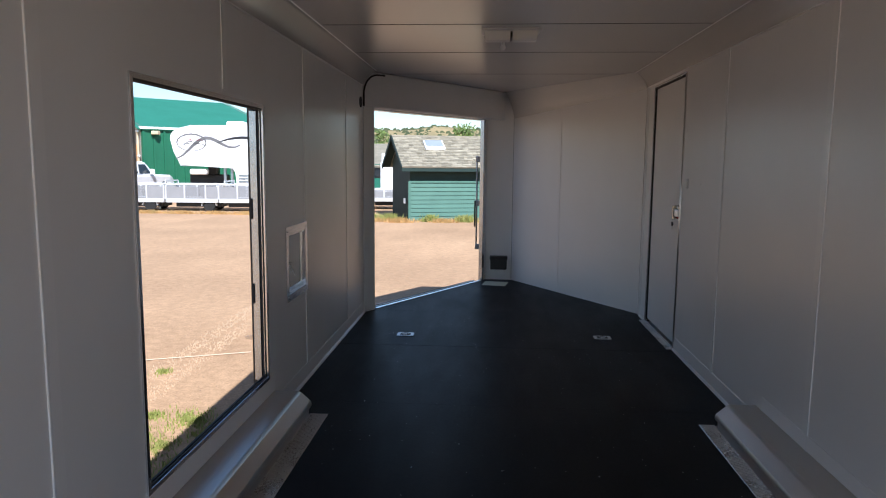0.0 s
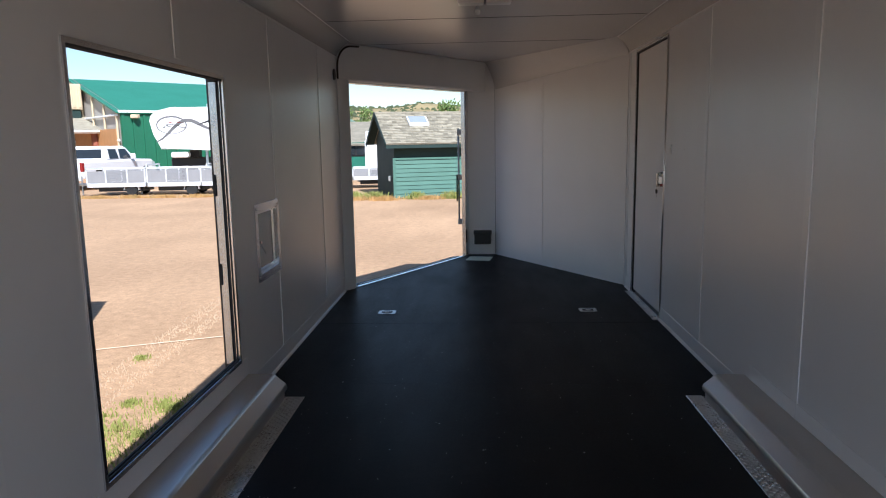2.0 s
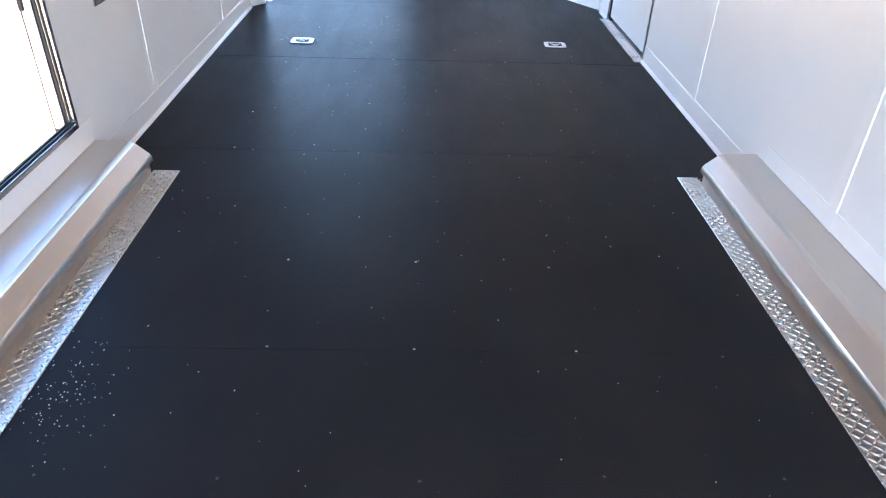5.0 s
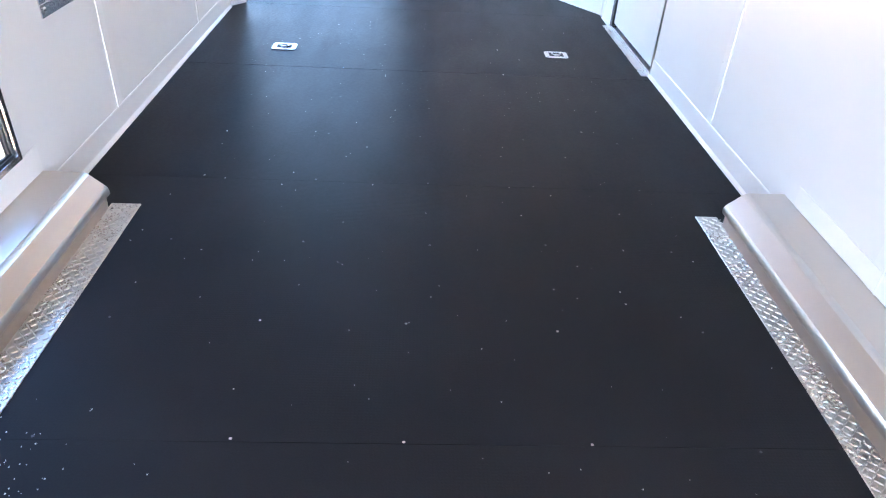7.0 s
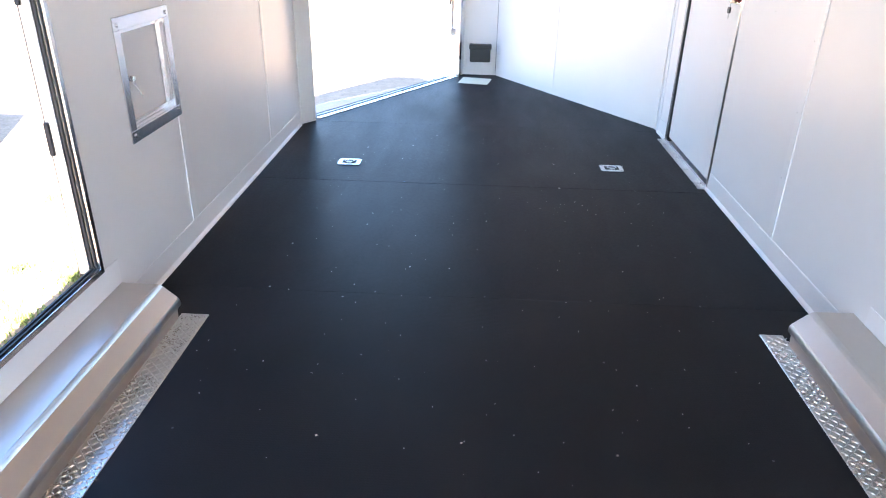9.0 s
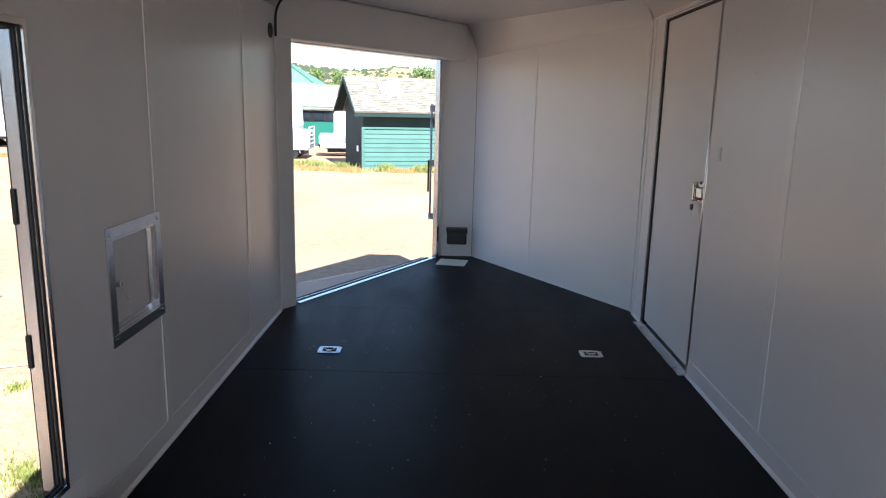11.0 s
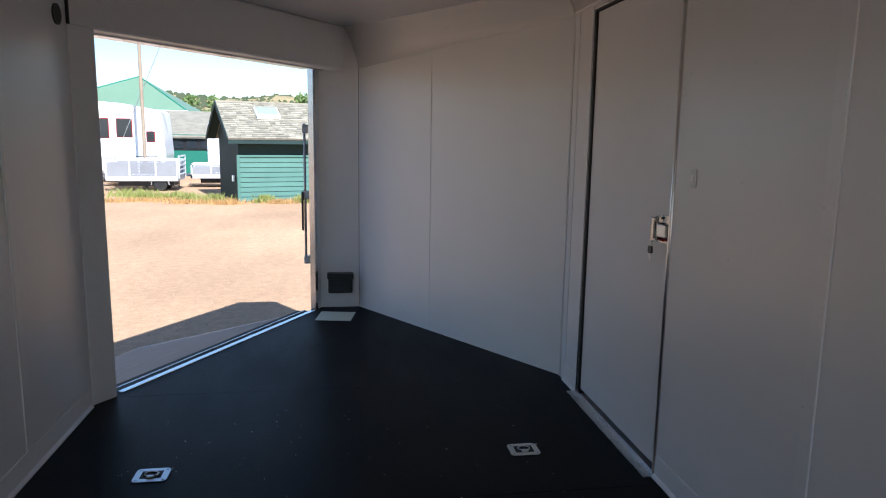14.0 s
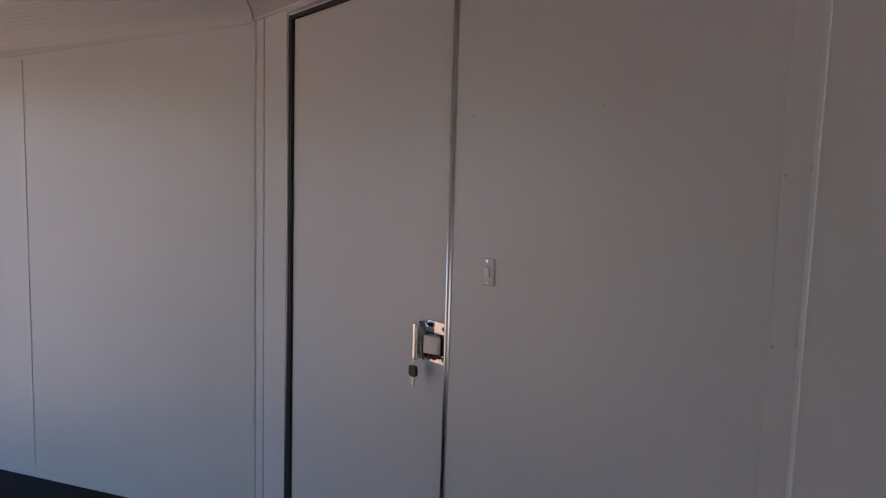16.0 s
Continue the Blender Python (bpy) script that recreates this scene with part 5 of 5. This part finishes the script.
sw_ = [(0.25 + 0.25 * k, 1.75 + 0.32 * math.sin(k * 0.62 - 1.5) + 0.05 * k) for k in range(12)]
ribbon(rv, "decal", sw_, [0.05 + 0.10 * math.sin(math.pi * k / 11) for k in range(12)], DECALS)
ribbon(rv, "decal", [(1.9 + 0.3 * k, 2.35 - 0.03 * (k - 4) ** 2 * 0.6) for k in range(9)], [0.12 * math.sin(math.pi * (k + 0.3) / 9) for k in range(9)], DECALD)
oval = [(0.92 + 0.62 * math.cos(k * math.pi / 8), 2.12 + 0.36 * math.sin(k * math.pi / 8)) for k in range(17)]
ribbon(rv, "decal", oval, [0.02 + 0.05 * abs(math.sin(k * math.pi / 16 + 0.8)) for k in range(17)], DECALS)
for i in range(9):
    x, z, w = 0.5 + 0.09 * i, 2.0 + 0.07 * (i % 4), 0.22 + 0.08 * (i % 3)
    ribbon(rv, "decal", [(x, z), (x + w / 2, z + 0.03), (x + w, z - 0.015)], [0.012, 0.05, 0.015], (DECALS, DECALD, DECALS, TAIL)[i % 4])
for x0, x1, z0, z1 in ((4.05, 4.5, 1.15, 1.75),):
    boxpart("window", (x0, x1, -0.03, 0.01, z0, z1), GLASS_D, rv, "dark window", 0.02)
for k in range(6):
    boxpart("vent_slat", (2.9, 3.9, -0.03, 0.0, 0.05 + k * 0.13, 0.12 + k * 0.13), STEEL, rv)
boxpart("roof_unit", (2.2, 3.0, 0.8, 1.6, 2.84, 3.08), WHITE_P, rv, bev=0.05)
boxpart("hitch_arm", (1.3, 1.7, 1.0, 1.4, 0.55, 1.1), BLACK_PL, rv)
boxpart("tank_cover", (0.75, 1.5, 0.1, 0.5, 0.75, 1.0), WHITE_P, rv, bev=0.08, seg=2)
boxpart("dark_hold", (0.5, 2.1, 0.9, 1.6, -0.2, 0.75), BLACK_PL, rv, bev=0.05)
for x in (2.2, 2.5):
    boxpart("landing_leg", (x, x + 0.1, 0.2, 0.3, GZ, 1.1), STEEL, rv)
wheel_set(rv, [(x, y, GZ + 0.36) for x in (3.3, 4.1) for y in (0.15, 2.25)], 0.36, 0.22, "y")


def utility_trailer(m, ln=2.2, wd=1.4, side=0.55, group="utility trailers"):
    t = thing("utility_trailer", "small galvanised utility trailer with mesh sides and jack", "trailer", m, group)
    top = 0.48 + side
    for x0, x1, y0, y1 in ((0, ln, 0, 0.05), (0, ln, wd - 0.05, wd), (0, 0.05, 0, wd), (ln - 0.05, ln, 0, wd)):
        boxpart("frame_rail", (x0, x1, y0, y1, 0.33, 0.47), ZINC, t, bev=0.006)
        boxpart("top_rail", (x0, x1, y0, y1, top - 0.045, top), ZINC, t, bev=0.006)
    boxpart("bed", (0.02, ln - 0.02, 0.02, wd - 0.02, 0.47, 0.49), ZINC, t)
    for x in (0.0, ln * 0.32, ln * 0.68, ln - 0.05):
        for y in (0.0, wd - 0.05):
            boxpart("post", (x, x + 0.05, y + 0.002, y + 0.048, 0.47, top - 0.045), ZINC, t)
    # side sheets: bright at both ends, grey mesh in the middle bay
    for y in (0.012, wd - 0.03):
        boxpart("side_panel", (0.05, ln * 0.32, y, y + 0.012, 0.49, top - 0.10), ZINC_DULL, t, "dull zinc side panel")
        boxpart("side_panel", (ln * 0.68 + 0.05, ln - 0.05, y, y + 0.012, 0.49, top - 0.10), ZINC_DULL, t, "dull zinc side panel")
        bm = bmesh.new()
        xa, xb = ln * 0.32 + 0.05, ln * 0.68
        n = 34
        for k in range(n):
            xk = xa + (xb - xa) * (k + 0.5) / n
            box(bm, xk - 0.007, xk + 0.007, y, y + 0.008, 0.49, top - 0.10)
        for k in range(5):
            zk = 0.50 + (side - 0.14) * k / 4
            box(bm, xa, xb, y + 0.001, y + 0.010, zk - 0.012, zk + 0.012)
        part("mesh_side", bm, MESHY, t, "grey mesh bay")
    # ramp gate of level bars standing at the tail
    for y in (0.06, wd - 0.10):
        boxpart("gate_post", (ln + 0.01, ln + 0.05, y, y + 0.04, 0.42, top + 0.12), ZINC, t)
    for k in range(5):
        z = 0.52 + k * (side + 0.04) / 4
        boxpart("gate_bar", (ln + 0.015, ln + 0.045, 0.10, wd - 0.10, z, z + 0.05), ZINC, t)
    bm = bmesh.new()
    rod(bm, (0.0, wd * 0.15, 0.42), (-0.8, wd / 2, 0.42), 0.035, 6)
    rod(bm, (0.0, wd * 0.85, 0.42), (-0.8, wd / 2, 0.42), 0.035, 6)
    part("drawbar", bm, STEEL, t)
    bm = bmesh.new()
    rod(bm, (-0.45, wd / 2 - 0.1, 0.02), (-0.45, wd / 2 - 0.1, 0.75), 0.03, 8)
    part("jack", bm, STEEL, t)
    # black block added for the deep shade beneath the bed
    boxpart("underframe", (ln * 0.15, ln * 0.92, 0.22, wd - 0.22, 0.16, 0.36), BLACK_PL, t, "black block standing in for the shade below the bed")
    for y in (0.02, wd - 0.20):
        bm = bmesh.new()
        arc = [(ln * 0.74 + r * math.cos(math.pi * k / 10), 0.21 + r * math.sin(math.pi * k / 10)) for r in (0.265, 0.28) for k in range(11)]
        arc = arc[:11] + arc[:10:-1]
        lo, hi = [bm.verts.new((x, y, z)) for x, z in arc], [bm.verts.new((x, y + 0.18, z)) for x, z in arc]
        for i in range(22):
            j = (i + 1) % 22
            bm.faces.new((lo[i], lo[j], hi[j], hi[i]))
        for side in (lo, hi):
            for i in range(10):
                bm.faces.new((side[i], side[i + 1], side[20 - i], side[21 - i]))
        part("fender", bm, ZINC, t, "bright curved fender")
    wheel_set(t, [(ln * 0.74, 0.12, 0.21), (ln * 0.74, wd - 0.12, 0.21)], 0.21, 0.14, "y", BLACK_PL)
    return t


ut = utility_trailer(pose(-14.6, 25.2, GZ, 0, 0, 4))
copy_thing(ut, pose(-12.35, 25.3, GZ, 0, 0, 4))
copy_thing(ut, pose(-10.35, 25.4, GZ, 0, 0, 5))
copy_thing(ut, pose(-7.35, 26.0, GZ, 0, 0, 3))
ft = utility_trailer(pose(-5.05, 27.6, GZ, 0, 0, 8), 2.0, 1.5, 0.35)
copy_thing(ft, pose(-8.0, 28.0, GZ, 0, 0, 8))

# white travel trailer seen past the ramp door
tt = thing("travel_trailer", "white travel trailer with dark red-framed windows", "camper", pose(-9.0, 29.9, 0, 0, 0, 5))
bm = bmesh.new()
prof = [(0.0, -0.1), (2.5, -0.1), (2.57, 0.5), (2.47, 2.05), (2.35, 2.16), (1.2, 2.36), (0.1, 2.45), (0.0, 2.2)]
a = [bm.verts.new((x, 0.0, z)) for x, z in prof]
b = [bm.verts.new((x, 2.3, z)) for x, z in prof]
bm.faces.new(a)
bm.faces.new(b[::-1])
for i in range(len(prof)):
    j = (i + 1) % len(prof)
    bm.faces.new((a[j], a[i], b[i], b[j]))
part("body", bm, WHITE_P, tt)
for x0, x1, z0, z1 in ((0.0, 0.62, 1.12, 1.8), (0.92, 1.42, 1.16, 1.80), (1.95, 2.2, 1.0, 1.34)):
    fr = boxpart("window_frame", (x0 - 0.03, x1 + 0.03, -0.02, 0.01, z0 - 0.03, z1 + 0.03), TAIL, tt, "dark red frame", 0.01)
    boxpart("pane", (x0, x1, -0.03, -0.015, z0, z1), GLASS_D, fr)
for x0, x1, z in ((0.1, 0.9, 0.35), (1.5, 2.3, 0.42)):
    boxpart("stripe", (x0, x1, -0.008, 0.0, z, z + 0.03), DECALS, tt)
wheel_set(tt, [(1.3, 0.1, GZ + 0.34), (2.05, 0.1, GZ + 0.34)], 0.34, 0.2, "y")

# white enclosed trailer behind the shed
wt = thing("box_trailer", "white enclosed trailer parked behind the shed", "trailer", pose(-5.0, 30.6, 0, 0, 0, 8))
boxpart("body", (0.0, 3.6, 0, 2.0, -0.1, 1.35), WHITE_P, wt, bev=0.05, seg=2)
boxpart("nose_cap", (0.05, 0.5, 0.0, 0.8, 1.35, 1.75), WHITE_P, wt, bev=0.05, seg=2)
wheel_set(wt, [(2.0, 0.0, GZ + 0.33)], 0.33, 0.2, "y")

# workshop with grey roof behind
shop = gabled("workshop", "green workshop with grey shingle roof and dark windows", (-9.2, 36, 0), (0, 1, 0), (1, 0, 0), 7, 9.5, 1.26, 2.42, mat("shop_green", (0.015, 0.15, 0.10), 0.6, 0, 0.2, 1.0), SHINGLE, GREEN_D, 0.3)
for k in range(4):
    boxpart("window", (-7.5 + k * 0.62, -7.0 + k * 0.62, 35.85, 35.97, 0.62, 1.1), GLASS_D, shop, "dark window")
boxpart("window_band", (-7.7, -5.0, 35.88, 35.96, 0.55, 1.17), BLACK_PL, shop, "dark window band")
# utility pole and its wires
pole = thing("utility_pole", "wooden utility pole with a crossarm and wires", "utility pole")
bm = bmesh.new()
rod(bm, (-6.58, 27.78, GZ), (-6.58, 27.78, 5.4), 0.062, 10, 0.052)
part("pole", bm, WOODPOLE, pole)
boxpart("crossarm", (-7.5, -5.3, 27.70, 27.86, 5.10, 5.22), WOODPOLE, pole)
bm = bmesh.new()
rod(bm, (-5.50, 27.78, 5.12), (-8.0, 27.78, GZ), 0.012, 5)
part("guy_wire", bm, STEEL, pole)

# ---- hills and bushes ----
bm = bmesh.new()
cols = 90
prev = None
for i in range(cols + 1):
    a = radians(40 + 120 * i / cols)
    h = 17.0 + 5.0 * noise.noise((i * 0.09, 3.1, 0)) + 1.5 * noise.noise((i * 0.4, 0, 7)) + 4.5 * max(0, (i - 45) / 45)
    col = []
    for r, hh in ((200, -1), (240, 0.45), (290, 0.9), (330, 1.0), (420, 0.7)):
        col.append(bm.verts.new((r * math.cos(a), r * math.sin(a), GZ + (h * hh if hh > 0 else -2) + (1.2 * noise.noise((i * 0.7, r * 0.05, 1)) if hh > 0 else 0))))
    if prev:
        for j in range(4):
            bm.faces.new((prev[j], prev[j + 1], col[j + 1], col[j]))
    prev = col
hill = part("backdrop", bm, HILL, smooth=True)
tagged(hill, "dry tan hills dotted with dark scrub", "hills", kind="structure")
# scrub on the hills
verts, faces = [], []
for i in range(7500):
    a = radians(random.uniform(60, 135))
    r = random.uniform(225, 330)
    k = (math.degrees(a) - 40) / 120 * cols
    h = 17.0 + 5.0 * noise.noise((k * 0.09, 3.1, 0)) + 1.5 * noise.noise((k * 0.4, 0, 7)) + 4.5 * max(0, (k - 45) / 45)
    f = 0.45 * (r - 200) / 40 if r < 240 else 0.45 + 0.45 * (r - 240) / 50 if r < 290 else 0.9 + 0.1 * (r - 290) / 40
    z = GZ + h * f
    s = random.choice((0.5, 0.6, 0.8, 1.0, 1.6)) * random.uniform(0.7, 1.2)
    b = len(verts)
    x, y = r * math.cos(a), r * math.sin(a)
    for dx, dy, dz in ((1, 0, 0), (-0.5, 0.9, 0), (-0.5, -0.9, 0), (0.3, 0.2, 1), (-0.2, -0.4, 0.9)):
        verts.append((x + dx * s * random.uniform(0.7, 1.3), y + dy * s, z - 0.3 + dz * s * random.uniform(0.6, 1.1)))
    faces += [(b, b + 1, b + 3), (b + 1, b + 2, b + 4), (b + 2, b, b + 4), (b, b + 3, b + 4), (b + 1, b + 4, b + 3)]
me = bpy.data.meshes.new("scrub")
me.from_pydata(verts, [], faces)
me.materials.append(mat("dark_scrub", (0.030, 0.048, 0.020), 0.8, 0, 0.4, 0.1, 0, 30.0, (0.07, 0.08, 0.03)))
tagged(new("scrub", me), "dark scrub dotted over the hills", "scrub", kind="stuff")


def bush(x, y, w, h, label, n=1400, stem=0.1):
    t = thing("tree", label, "tree", pose(x, y, GZ))
    bm = bmesh.new()
    rod(bm, (0, 0, -0.05), (0.05, 0, h * 0.5), stem, 8, stem * 0.5)
    for k in range(5):
        a = k * 1.3
        rod(bm, (0.03, 0, h * (0.2 + 0.05 * k)), (math.cos(a) * w * 0.3, math.sin(a) * w * 0.3, h * (0.5 + 0.07 * k)), stem * 0.4, 6, stem * 0.15)
    part("trunk", bm, WOODPOLE, t)
    blobs = [(random.uniform(-0.4, 0.4) * w, random.uniform(-0.4, 0.4) * w, random.uniform(0.35, 0.85) * h, random.uniform(0.12, 0.25) * w) for _ in range(12)]
    verts, faces = [], []
    for i in range(n):
        bx_, by_, bz_, br = blobs[i % 12]
        d = Vector((random.gauss(0, 1), random.gauss(0, 1), random.gauss(0, 1))).normalized() * br * random.uniform(0.6, 1.15)
        c = Vector((bx_, by_, bz_)) + d
        c.z = max(0.1, c.z)
        s = random.uniform(0.07, 0.16) * max(0.6, w / 3)
        u = Vector((random.gauss(0, 1), random.gauss(0, 1), random.gauss(0, 1))).normalized() * s
        v = u.orthogonal().normalized() * s * 0.6
        b = len(verts)
        verts += [tuple(c - u), tuple(c + v), tuple(c + u), tuple(c - v)]
        faces.append((b, b + 1, b + 2, b + 3))
    me = bpy.data.meshes.new("crown")
    me.from_pydata(verts, [], faces)
    me.materials.append(LEAF)
    cr = new("crown", me)
    cr.parent = t
    return t


bush(-10.6, 60, 2.7, 5.2, "broad green leafy bush behind the sheds")
bush(-1.9, 60, 3.0, 5.6, "round green bush showing over the shed roof")
bush(3.0, 66, 4.0, 4.0, "round green bush beyond the shed")
bush(-36.0, 55, 2.6, 7.2, "thin dark conifer top behind the barn roof")
